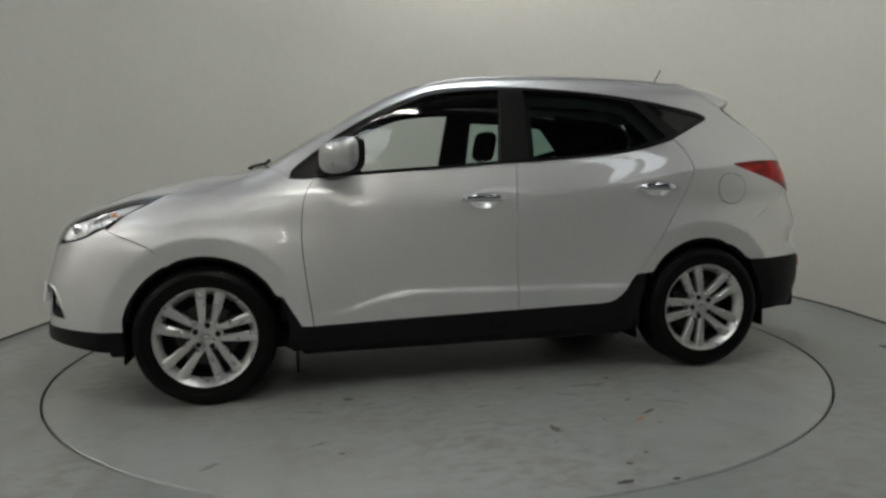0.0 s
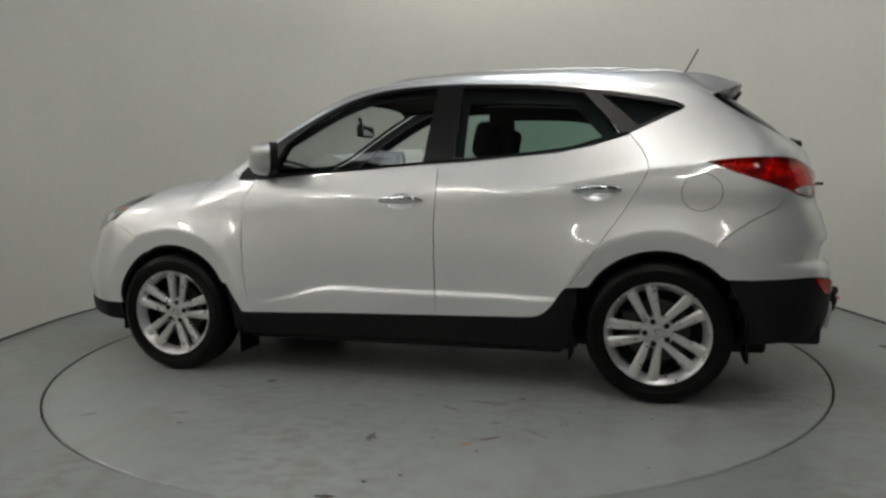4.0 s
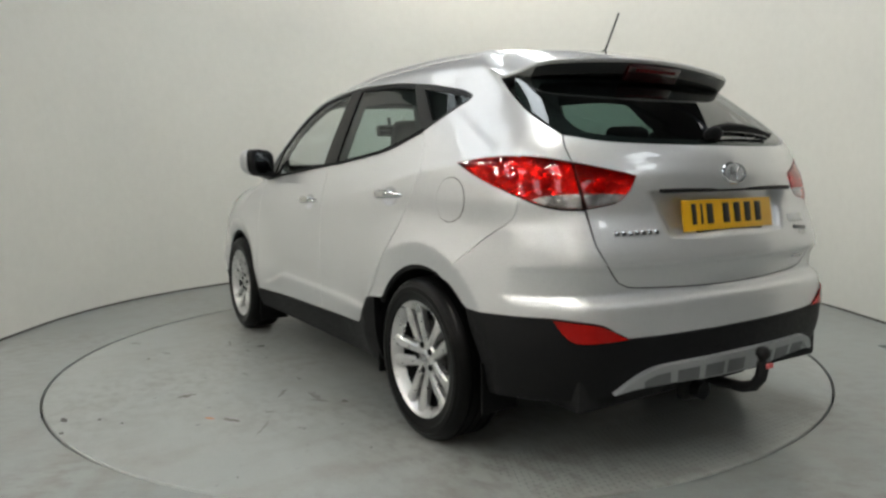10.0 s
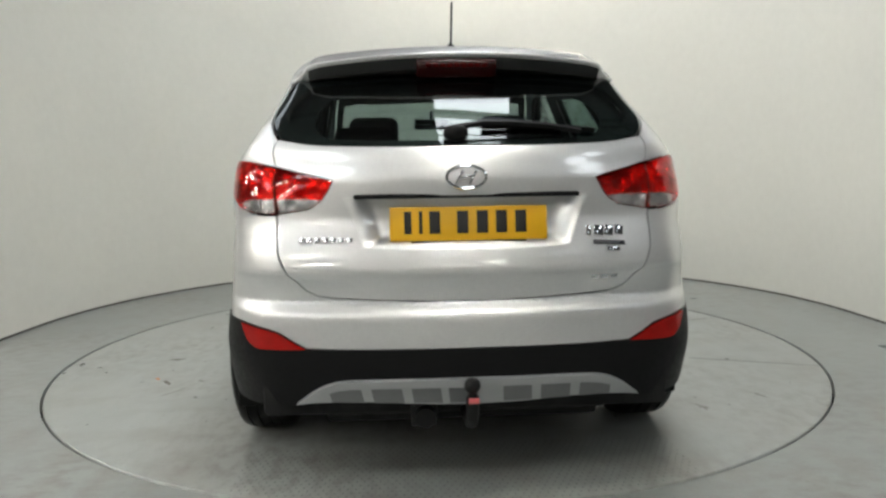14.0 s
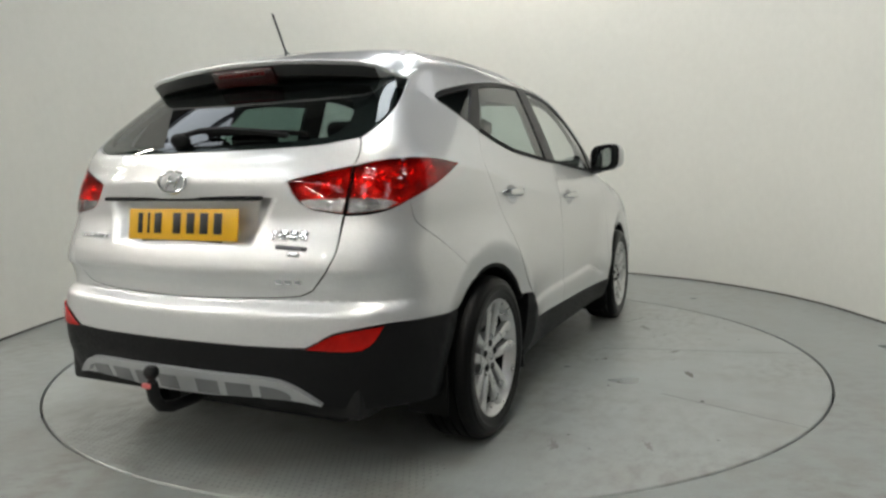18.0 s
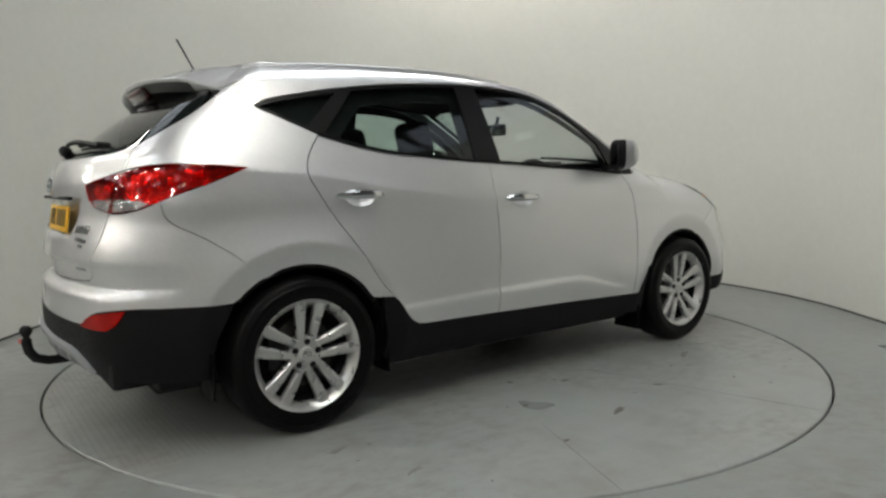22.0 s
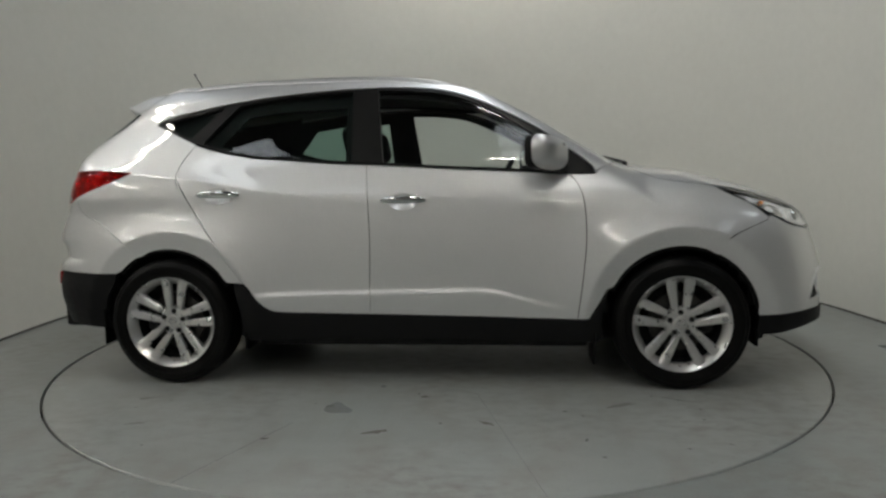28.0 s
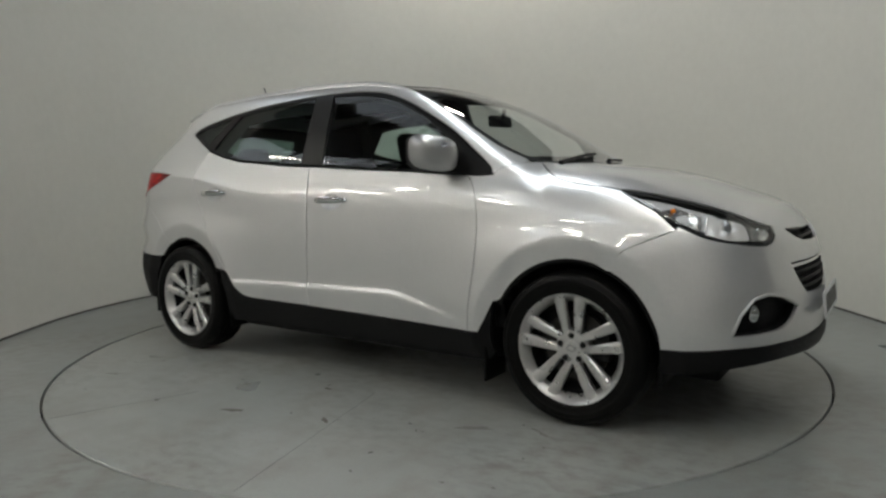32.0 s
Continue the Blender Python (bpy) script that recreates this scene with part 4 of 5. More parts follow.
for ob, sy in zip(heads, (1, -1)):
    for kind, shape, m in (("indicator_bowl", [(1.645, 0.932, 1), (1.71, 0.888), (1.772, 0.850, 1), (1.782, 0.908), (1.70, 0.946, 1)], FACETS),
                           ("main_bowl", [(1.790, 0.838, 1), (1.84, 0.820), (1.90, 0.808), (1.946, 0.808, 1), (1.942, 0.865), (1.88, 0.892), (1.80, 0.908, 1)], BOWL),
                           ("side_bowl", [(1.958, 0.806, 1), (2.035, 0.804), (2.068, 0.825), (2.058, 0.848), (1.955, 0.872, 1)], FACETS)):
        mid_s, mid_z = np.mean([p[0] for p in shape]), np.mean([p[1] for p in shape])
        dish = lambda V, ms=mid_s, mz=mid_z: -0.010 - 0.016 * np.exp(-((V[:, 0] - ms) / 0.045) ** 2 - ((V[:, 1] - mz) / 0.030) ** 2)
        hv, hf, _ = skin_mesh(shape, gap=0.001, lift=dish, depth=0.014, cell=0.009)
        part(kind, recalc(link_mesh(kind, hv * [1, sy, 1], hf, m, True)), ob)
    for s0, z0, r in ((1.868, 0.856, 0.030), (2.010, 0.832, 0.016)):
        q = around(np.array([s0]), np.array([z0]))[0]
        nn = skin_normal(q[None])[0]
        bm = bmesh.new()
        bmesh.ops.create_uvsphere(bm, u_segments=18, v_segments=12, radius=r, matrix=Matrix.Translation((q[0] - nn[0] * 0.024, sy * (q[1] - nn[1] * 0.024), q[2])) @ Matrix.Diagonal((0.7, 0.7, 1, 1)))
        part("bulb_dome", bm_object("bulb_dome", bm, CHROME), ob)
    q = around(np.array([1.69]), np.array([0.925]))[0]
    nn = skin_normal(q[None])[0]
    bm = bmesh.new()
    bmesh.ops.create_uvsphere(bm, u_segments=12, v_segments=8, radius=0.010, matrix=Matrix.Translation((q[0] - nn[0] * 0.012, sy * (q[1] - nn[1] * 0.012), q[2])))
    part("amber_bulb", bm_object("amber_bulb", bm, AMBER), ob)
    data = skin_mesh([(1.53, 0.990, 1), (1.60, 0.952), (1.69, 0.905), (1.80, 0.850), (1.86, 0.835), (1.86, 0.90), (1.75, 0.945), (1.62, 0.983)], gap=0.0, lift=-0.022, depth=0.004)
    skin_object("bright_bezel", data, LAMP_SHELL, ob, "", sy < 0)

# sills and arch trim
sill = [(0.953, 0.510, 1)] + [on_flank(WB + 0.392 * math.cos(radians(a)), HUB + 0.392 * math.sin(radians(a))) for a in (163, 172, 182, 192)] + [(0.915, 0.235, 1), (0.466, 0.243), (-0.419, 0.246), (-0.905, 0.235, 1)] \
    + [on_flank(-WB + 0.392 * math.cos(radians(a)), HUB + 0.392 * math.sin(radians(a))) for a in (-12, -2, 8, 17)] + [(-0.954, 0.545, 1), (-0.902, 0.540, 1)] + SILL_R[-2::-1] + [(-0.246, 0.377), (0.324, 0.366), (0.609, 0.358), (0.811, 0.354), (0.868, 0.360, 1), (0.915, 0.44)]
flank("sill", sill, BLACK, car, "matt black plastic sill cladding", gap=0.0005, lift=0.006, depth=0.03)
for hx, a0, a1 in ((WB, 10, 155), (-WB, 30, 138)):
    for sy in (1, -1):
        A = np.radians(np.linspace(a0, a1, 30))
        xs_, zs_ = hx + (AR - 0.003) * np.cos(A), HUB + (AR - 0.003) * np.sin(A)
        ys_ = side_y(xs_, zs_)
        v, f = sweep([(x, sy * (y - 0.012), z) for x, y, z in zip(xs_, ys_, zs_)], [(-0.012, -0.010), (0.012, -0.010), (0.012, 0.006), (-0.012, 0.006)], up=(0, 1, 0))
        part("arch_lip", link_mesh("arch_lip", v, f, BLACK, True), car)
        A = np.radians(np.linspace(-14, 194, 40))
        v = [(hx + (AR + 0.012) * math.cos(a), sy * y, HUB + (AR + 0.012) * math.sin(a)) for y in (0.915, 0.52) for a in A]
        f = [(i, i + 1, 41 + i, 40 + i) for i in range(39)]
        v += [(hx, sy * 0.52, HUB)]
        f += [(40 + i, 41 + i, 80) for i in range(39)]
        # keep the liner inside the skin
        v = [(x, sy * min(abs(y), float(side_y(np.array(x), np.array(max(z, 0.2)))) - 0.022), z) for x, y, z in v]
        part("arch_liner", link_mesh("arch_liner", v, f, BLACK, True), car)

# dark inner structure behind the panels, below the waist
def lining(name, s0, s1, z0, z1, deep, m, n=60, k=16, skip=True):
    ss, zz = np.meshgrid(np.linspace(s0, s1, n), np.linspace(z0, z1, k), indexing="ij")
    p = around(ss.ravel(), zz.ravel())
    p = p - skin_normal(p) * deep
    bad = np.zeros(len(p), bool)
    if skip:
        for hx in (WB, -WB):
            bad |= np.hypot(p[:, 0] - hx, p[:, 2] - HUB) < AR + 0.03
    f = []
    for i in range(n - 1):
        for j in range(k - 1):
            q = (i * k + j, (i + 1) * k + j, (i + 1) * k + j + 1, i * k + j + 1)
            if not bad[list(q)].all():
                f.append(q)
    for sy in (1, -1):
        part(name, link_mesh(name, p * [1, sy, 1], f, m, True), car)


lining("inner_trim", -1.40, 0.95, 0.22, 1.10, 0.045, TRIM, 90, 40)
lining("rear_inner", TAIL_MID, -1.36, 0.30, 1.10, 0.075, DARK, 44, 40)
lining("front_inner", 0.93, NOSE_MID, 0.30, 0.93, 0.075, DARK, 44, 40)

# trim inside the tail, round a smaller opening
hole_half = [(-2.0, 1.425), (-1.80, 1.410, 1), (-1.845, 1.345), (-1.93, 1.275), (-2.02, 1.245), (-2.3, 1.235)]
trim_half = [(-1.80, 1.49), (-1.592, 1.478, 1), (-1.671, 1.362), (-1.802, 1.266), (-1.876, 1.205), (-1.90, 1.08, 1), (-2.2, 1.07)]
skin_object("gate_trim", skin_mesh(tail_ring(trim_half, 1.07, 1.495), holes=[tail_ring(hole_half, 1.233, 1.428)], gap=0.0, lift=-0.05, depth=0.004, cell=0.04), TRIM, tailgate, "dark trim inside the tailgate")
flank("pillar_trim", [(-1.10, 1.10, 1), (-1.62, 1.10, 1), (-1.62, 1.36), (-1.53, 1.46, 1), (-1.02, 1.535, 1)], TRIM, car, "dark trim of the rear pillar", gap=0.0, lift=-0.055, depth=0.004, cell=0.04)

# ---- wheels ----
def lathe(profile, n=48):
    """Verts and faces of a profile (radius, y) turned about the y axis."""
    v = [(r * math.cos(2 * math.pi * i / n), y, r * math.sin(2 * math.pi * i / n)) for i in range(n) for r, y in profile]
    k = len(profile)
    f = [(i * k + j, i * k + j + 1, ((i + 1) % n) * k + j + 1, ((i + 1) % n) * k + j) for i in range(n) for j in range(k - 1)]
    return v, f


TR = 0.335        # tyre radius


def tyre_mesh():
    prof = [(0.222, -0.100), (0.240, -0.110), (0.262, -0.113), (0.295, -0.114), (0.313, -0.108), (TR - 0.010, -0.098), (TR - 0.003, -0.080)]
    for g in (-0.058, -0.018, 0.022, 0.062):
        prof += [(TR, g - 0.010), (TR, g - 0.004), (TR - 0.008, g - 0.003), (TR - 0.008, g + 0.003), (TR, g + 0.004)]
    prof += [(TR - 0.002, 0.080), (TR - 0.010, 0.098), (0.319, 0.105), (0.316, 0.1075), (0.311, 0.109), (0.300, 0.1145), (0.298, 0.1165), (0.280, 0.117), (0.278, 0.1155), (0.262, 0.114), (0.246, 0.111), (0.236, 0.104), (0.228, 0.095)]
    return lathe(prof, 64)


def rim_mesh():
    return lathe([(0.205, -0.10), (0.20, -0.06), (0.198, 0.03), (0.208, 0.070), (0.222, 0.088), (0.229, 0.098), (0.236, 0.105), (0.240, 0.108), (0.243, 0.106), (0.243, 0.098)], 64)


def spoke_mesh(ang, lean):
    """One spoke of a pair; lean is the side of the pair it stands on."""
    v, f = [], []
    st = ((0.064, 0.42, 0.0150, 0.072, 0.030), (0.080, 0.355, 0.0170, 0.077, 0.030), (0.110, 0.290, 0.0190, 0.083, 0.030), (0.155, 0.243, 0.0215, 0.088, 0.030), (0.195, 0.220, 0.0240, 0.091, 0.030), (0.228, 0.207, 0.0265, 0.096, 0.030))
    for r, off, w, y, d in st:
        a = ang + lean * off
        c, s = math.cos(a), math.sin(a)
        for u, yy in ((-w, y - d), (-w, y - 0.007), (-w * 0.62, y), (w * 0.62, y), (w, y - 0.007), (w, y - d)):
            v.append((r * c - u * s, yy, r * s + u * c))
    k = 6
    for i in range(len(st) - 1):
        for j in range(k):
            q = (j + 1) % k
            f.append((i * k + j, i * k + q, (i + 1) * k + q, (i + 1) * k + j))
    f += [tuple(range(k)), tuple((len(st) - 1) * k + j for j in range(k))]
    return v, f


def disc_solid(r, y0, y1, n=24, bevel=0.15):
    d = (y1 - y0) * bevel
    return lathe([(0.0, y0), (r, y0), (r, y1 - d), (r - abs(d), y1), (0.0, y1)], n)


def wheel(hx, sy, turn):
    w = part("wheel", recalc(link_mesh("wheel", *rim_mesh(), ALLOY, True)), car, "silver twin five-spoke alloy wheel with black tyre")
    w.matrix_local = pose(hx, sy * 0.796, TR, 0, 0, 0 if sy > 0 else 180)
    part("tyre", recalc(link_mesh("tyre", *tyre_mesh(), RUBBER, True)), w, "black rubber tyre")
    for k in range(5):
        a = math.pi / 2 + turn + k * 2 * math.pi / 5
        for lean in (-1, 1):
            part("spoke", recalc(link_mesh("spoke", *spoke_mesh(a, lean), ALLOY, True)), w)
        b = part("wheel_bolt", recalc(link_mesh("wheel_bolt", *disc_solid(0.0145, 0.062, 0.082, 6), DARK, False)), w, "dark wheel bolt")
        b.location = (0.055 * math.cos(a), 0, 0.055 * math.sin(a))
    part("hub", recalc(link_mesh("hub", *lathe([(0.0, 0.02), (0.078, 0.02), (0.077, 0.066), (0.070, 0.0745), (0.0, 0.0745)], 32), ALLOY, True)), w)
    part("hub_cap", recalc(link_mesh("hub_cap", *lathe([(0.033, 0.05), (0.033, 0.076), (0.029, 0.080), (0.0, 0.083)], 28), ALLOY, True)), w, "round silver hub cap with plain emblem")
    e = part("emblem", recalc(link_mesh("emblem", *lathe([(0.017, 0.0), (0.023, 0.003), (0.017, 0.004)], 28), CHROME, True)), w)
    e.matrix_local = pose(0, 0.0812, 0) @ Matrix.Diagonal((1, 1, 0.62, 1))
    part("brake_disc", recalc(link_mesh("brake_disc", *lathe([(0.06, 0.0), (0.15, 0.0), (0.15, 0.022), (0.06, 0.022)], 40), DISC_STEEL, True)), w, "worn steel brake disc")
    bm = box_bm(0.07, 0.07, 0.15, 0.012, (-0.125 if hx > 0 else 0.125, 0.012, 0.02))
    part("brake_caliper", bm_object("brake_caliper", bm, IRON), w)
    # near-black barrel and added back disc put the shade behind the spokes into colour
    part("rim_barrel", recalc(link_mesh("rim_barrel", *lathe([(0.190, -0.09), (0.193, 0.03), (0.202, 0.064)], 48), TRIM, True)), w, "inside of the rim, coloured near black as shade")
    part("rim_shade_disc", recalc(link_mesh("rim_shade_disc", *lathe([(0.0, -0.03), (0.20, -0.03), (0.20, -0.02), (0.0, -0.02)], 32), DARK, True)), w)


for hx, sy, turn in ((WB, 1, 0.14), (WB, -1, -0.03), (-WB, 1, -0.35), (-WB, -1, 0.10)):
    wheel(hx, sy, turn)

# ---- fittings of the doors ----
for pair, (s0, z0), cup in zip((front_doors, rear_doors), HANDLES, CUPS):
    c0 = np.array([s0, z0 - 0.002])
    bowl = lambda V, c0=c0: -0.022 * np.clip(1 - ((V[:, 0] - c0[0]) / 0.072) ** 2 - ((V[:, 1] - c0[1]) / 0.040) ** 2, 0, 1) ** 0.7
    v, f, _ = skin_mesh(cup, gap=-0.002, lift=bowl, depth=0.002, cell=0.012)
    for ob, sy in zip(pair, (1, -1)):
        part("handle_cup", recalc(link_mesh("handle_cup", v * [1, sy, 1], f, SILVER, True)), ob)
        ss = np.linspace(s0 - 0.118, s0 + 0.118, 17)
        zz = np.full(17, z0 + 0.004)
        q = around(ss, zz)
        nn = skin_normal(q)
        t = np.linspace(-1, 1, 17)
        lift = 0.004 + 0.032 * (1 - np.abs(t) ** 3)
        path = q + nn * lift[:, None]
        rz = 0.007 + 0.0115 * (1 - t ** 4)
        verts, faces = [], []
        for p_, n_, r_ in zip(path, nn, rz):
            for a in np.linspace(0, 2 * math.pi, 12, endpoint=False):
                d = n_ * 0.0075 * math.cos(a) + np.array([0, 0, 1]) * r_ * math.sin(a)
                verts.append((p_ + d) * [1, sy, 1])
        for i in range(16):
            for j in range(12):
                faces.append((i * 12 + j, i * 12 + (j + 1) % 12, (i + 1) * 12 + (j + 1) % 12, (i + 1) * 12 + j))
        faces += [tuple(range(12)), tuple(192 + j for j in range(12))]
        part("door_handle", recalc(link_mesh("door_handle", verts, faces, CHROME, True)), ob, "chrome door handle")


def mirror(sy):
    verts, faces = [], []
    nu, nv = 28, 18
    for i in range(nu):
        for j in range(nv + 1):
            u, w = 2 * math.pi * i / nu, math.pi * j / nv - math.pi / 2
            pw = lambda c, e: math.copysign(abs(c) ** e, c)
            y = 0.116 * pw(math.cos(w), 0.7) * pw(math.cos(u), 0.62)
            z = 0.082 * pw(math.cos(w), 0.7) * pw(math.sin(u), 0.62)
            x = 0.088 * pw(math.sin(w), 0.9)
            z += 0.012 * y / 0.1
            x = max(x, -0.040)
            verts.append((x, y, z))
    for i in range(nu):
        for j in range(nv):
            a = i * (nv + 1) + j
            b = ((i + 1) % nu) * (nv + 1) + j
            faces.append((a, a + 1, b + 1, b))
    m = Matrix.Translation((0.655, 0.940, 1.188)) @ pose(0, 0, 0, 0, 0, 38)
    vs = [m @ Vector(p) for p in verts]
    h = part("door_mirror", recalc(link_mesh("door_mirror", [(p.x, sy * p.y, p.z) for p in vs], faces, BRIGHT, True)), car, "bright silver door mirror with indicator strip")
    def plate(name, pts, x0, x1, mat, label=""):
        k = len(pts)
        vv = [m @ Vector((x, y, z)) for x in (x0, x1) for y, z in pts]
        ff = [tuple(range(k)), tuple(range(k, 2 * k))] + [(i, (i + 1) % k, k + (i + 1) % k, k + i) for i in range(k)]
        return part(name, recalc(link_mesh(name, [(p.x, sy * p.y, p.z) for p in vv], ff, mat, False)), h, label)
    rim = [(0.106 * math.copysign(abs(math.cos(a)) ** 0.55, math.cos(a)), 0.074 * math.copysign(abs(math.sin(a)) ** 0.55, math.sin(a)) + 0.012 * math.cos(a)) for a in np.linspace(0, 2 * math.pi, 28, endpoint=False)]
    plate("mirror_rim", [(y * 1.105, z * 1.125) for y, z in rim], -0.046, -0.004, BLACK)
    plate("mirror_pane", [(y * 0.88, z * 0.86) for y, z in rim], -0.0485, -0.044, MIRROR, "mirror pane")
    for k in range(4):
        y = 0.072 - 0.040 * k
        bm = bmesh.new()
        bmesh.ops.create_uvsphere(bm, u_segments=12, v_segments=8, radius=0.011, matrix=Matrix.Diagonal((1, sy, 1, 1)) @ m @ Matrix.Translation((0.076 - 0.012 * abs(k - 1.2), y, 0.016)) @ Matrix.Diagonal((0.7, 1, 1, 1)))
        part("indicator_dot", bm_object("indicator_dot", bm, CHROME), h)
    v, f = sweep([(0.665, sy * 0.90, 1.125), (0.69, sy * 0.862, 1.112), (0.715, sy * 0.825, 1.106), (0.73, sy * 0.79, 1.106)], [(-0.045, -0.018), (0.045, -0.018), (0.045, 0.016), (-0.045, 0.016)])
    part("mirror_arm", recalc(link_mesh("mirror_arm", v, f, BLACK, True)), h, "black mirror arm")


mirror(1)
mirror(-1)

# ---- roof fittings ----
ys_ = np.concatenate([[-0.640, -0.625, -0.598], np.linspace(-0.56, 0.56, 25), [0.598, 0.625, 0.640]])
verts, under = [], []
for y in ys_:
    e = step(0.54, 0.640, np.array(abs(y)))
    q = abs(y) / 0.56
    xt, zt = -1.755 + 0.075 * q ** 2, 1.536 - 0.030 * q ** 2
    xt, zt = xt + (-1.565 - xt) * e, zt + (1.462 - zt) * e
    th = 0.052 * (1 - 0.7 * e)
    xf = -1.435 - 0.03 * e
    zf = float(over(np.array([xf]), np.array([min(abs(y), 0.57)]))[0, 2]) + 0.002
    zf = zf + (1.495 - zf) * e * 0.9
    xm = (xf + xt) / 2
    zm = (zf + zt) / 2 + 0.014 * (1 - e)
    verts += [(xf, y, zf), (xm * 0.6 + xf * 0.4, y, zm * 0.6 + zf * 0.4 + 0.003), (xm, y, zm), (xt + 0.02, y, zt + 0.004), (xt + 0.002, y, zt - 0.001), (xt, y, zt - 0.006), (xt + 0.004, y, zt - 0.013),
              (xt + 0.036, y, zt - th), (xt + 0.16, y, zt - th - 0.022), (-1.50, y, min(zt - th, 1.50) - 0.03 * (1 - e)), (xf + 0.01, y, zf - 0.03)]
    under += [] if abs(y) > 0.57 else [(xt + 0.006, y, zt - 0.0185), (xt + 0.037, y, zt - th - 0.004), (xt + 0.10, y, zt - th - 0.016), (xt + 0.17, y, zt - th - 0.028), (xt + 0.17, y, zt - th - 0.024), (xt + 0.10, y, zt - th - 0.012), (xt + 0.042, y, zt - th + 0.001), (xt + 0.012, y, zt - 0.0165)]


def strip_faces(rows, k):
    ff = [(i * k + j, i * k + (j + 1) % k, (i + 1) * k + (j + 1) % k, (i + 1) * k + j) for i in range(rows - 1) for j in range(k)]
    return ff + [tuple(range(k)), tuple((rows - 1) * k + j for j in range(k))]


spoiler = part("roof_spoiler", recalc(link_mesh("roof_spoiler", verts, strip_faces(len(ys_), 11), SILVER, True)), car)
part("spoiler_underside", recalc(link_mesh("spoiler_underside", under, strip_faces(len(under) // 8, 8), plain("spoiler_grey", (0.045, 0.047, 0.046), 0.35, grain=0.1), True)), spoiler, "dark grey underside of the spoiler")
bm = box_bm(0.030, 0.300, 0.070, 0.010, (0, 0, 0.004), 3)
bmesh.ops.transform(bm, matrix=pose(-1.722, 0, 1.478, 0, -34, 0), verts=bm.verts)
part("brake_light", bm_object("brake_light", bm, plain("dark_red", (0.030, 0.002, 0.002), 0.2, grain=0.1, Coat_Weight=0.6)), spoiler, "dark red third brake light")
for k in range(9):
    bm = box_bm(0.006, 0.022, 0.014, 0.002, (-0.0145, -0.104 + 0.026 * k, 0.022))
    bmesh.ops.transform(bm, matrix=pose(-1.722, 0, 1.478, 0, -34, 0), verts=bm.verts)
    part("brake_light_cell", bm_object("brake_light_cell", bm, bpy.data.materials.get("row_red") or plain("row_red", (0.10, 0.004, 0.004), 0.2, grain=0.3, scale=120.0)), spoiler)

for sy in (1, -1):
    xs_ = np.linspace(0.185, -1.42, 34)
    yy = 0.542 - 0.012 * ((xs_ + 0.6) / 0.8) ** 2
    base = over(xs_, yy)
    t = np.linspace(0, 1, 34)
    up = -0.008 + 0.017 * np.minimum(1, np.minimum(t / 0.09, (1 - t) / 0.17)) ** 0.8
    v, f = sweep([(x, sy * y, z + u) for x, y, z, u in zip(xs_, yy, base[:, 2], up)], [(0.014, -0.034), (0.0165, -0.030), (0.0165, -0.016), (0.016, -0.004), (0.013, 0.005), (0.007, 0.009), (0.0, 0.010), (-0.007, 0.009), (-0.013, 0.004), (-0.0155, -0.005), (-0.016, -0.016), (-0.016, -0.030), (-0.014, -0.034)])
    rail = part("roof_rail", recalc(link_mesh("roof_rail", v, f, RAIL, True)), car, "silver roof rail")

for sy in (1, -1):
    xs_ = np.linspace(0.20, -1.43, 60)
    pts = over(xs_, np.interp(-xs_, [-0.2, 0.0, 0.5, 1.0, 1.30, 1.44], [0.588, 0.575, 0.570, 0.562, 0.555, 0.55]))
    nn = skin_normal(pts)
    v, f = sweep([((a + b * 0.001)[0], sy * (a + b * 0.001)[1], (a + b * 0.001)[2]) for a, b in zip(pts, nn)], [(-0.014, -0.012), (0.014, -0.012), (0.012, 0.001), (0.0, 0.0035), (-0.012, 0.001)])
    part("roof_moulding", recalc(link_mesh("roof_moulding", v, f, SILVER, True)), car)

v, f = sweep([(-1.452, 0, 1.612), (-1.475, 0, 1.650), (-1.50, 0, 1.697), (-1.5385, 0, 1.766)], circle_section(0.0042, 8))
aerial = part("aerial", recalc(link_mesh("aerial", v, f, BLACK, True)), car, "thin black roof aerial")
bm = bmesh.new()
bmesh.ops.create_cone(bm, cap_ends=True, segments=20, radius1=0.026, radius2=0.009, depth=0.034, matrix=Matrix.Translation((-1.449, 0, 1.606)))
bmesh.ops.bevel(bm, geom=bm.edges[:], offset=0.002, segments=2, affect="EDGES")
part("aerial_foot", bm_object("aerial_foot", bm, BLACK), aerial)

# ---- tail fittings ----
def tail_frame(y, z, out=0.0):
    """A pose lying on the tail at (y, z): x to the car's right side seen from behind, z out of the skin."""
    p = around(np.array([TAIL_MID]), np.array([z]))[0]
    x = float(TAIL(np.array(z)) + TAIL_ROUND(np.array(z)) * (abs(y) / 0.6) ** 2)
    q = np.array([x, y, z])
    nn = skin_normal(q[None])[0]
    zax = Vector(nn)
    xax = Vector((0, -1, 0))
    xax = (xax - zax * xax.dot(zax)).normalized()
    yax = zax.cross(xax)
    m = Matrix((xax, yax, zax)).transposed().to_4x4()
    return Matrix.Translation(Vector(q) + zax * out) @ m


def tail_box(name, y, z, w, h, d, mat, parent, label="", out=0.0, bevel=0.002, roll=0):
    bm = box_bm(w, h, d, bevel)
    bmesh.ops.transform(bm, matrix=tail_frame(y, z, out) @ pose(0, 0, 0, 0, 0, roll), verts=bm.verts)
    return part(name, bm_object(name, bm, mat), parent, label)


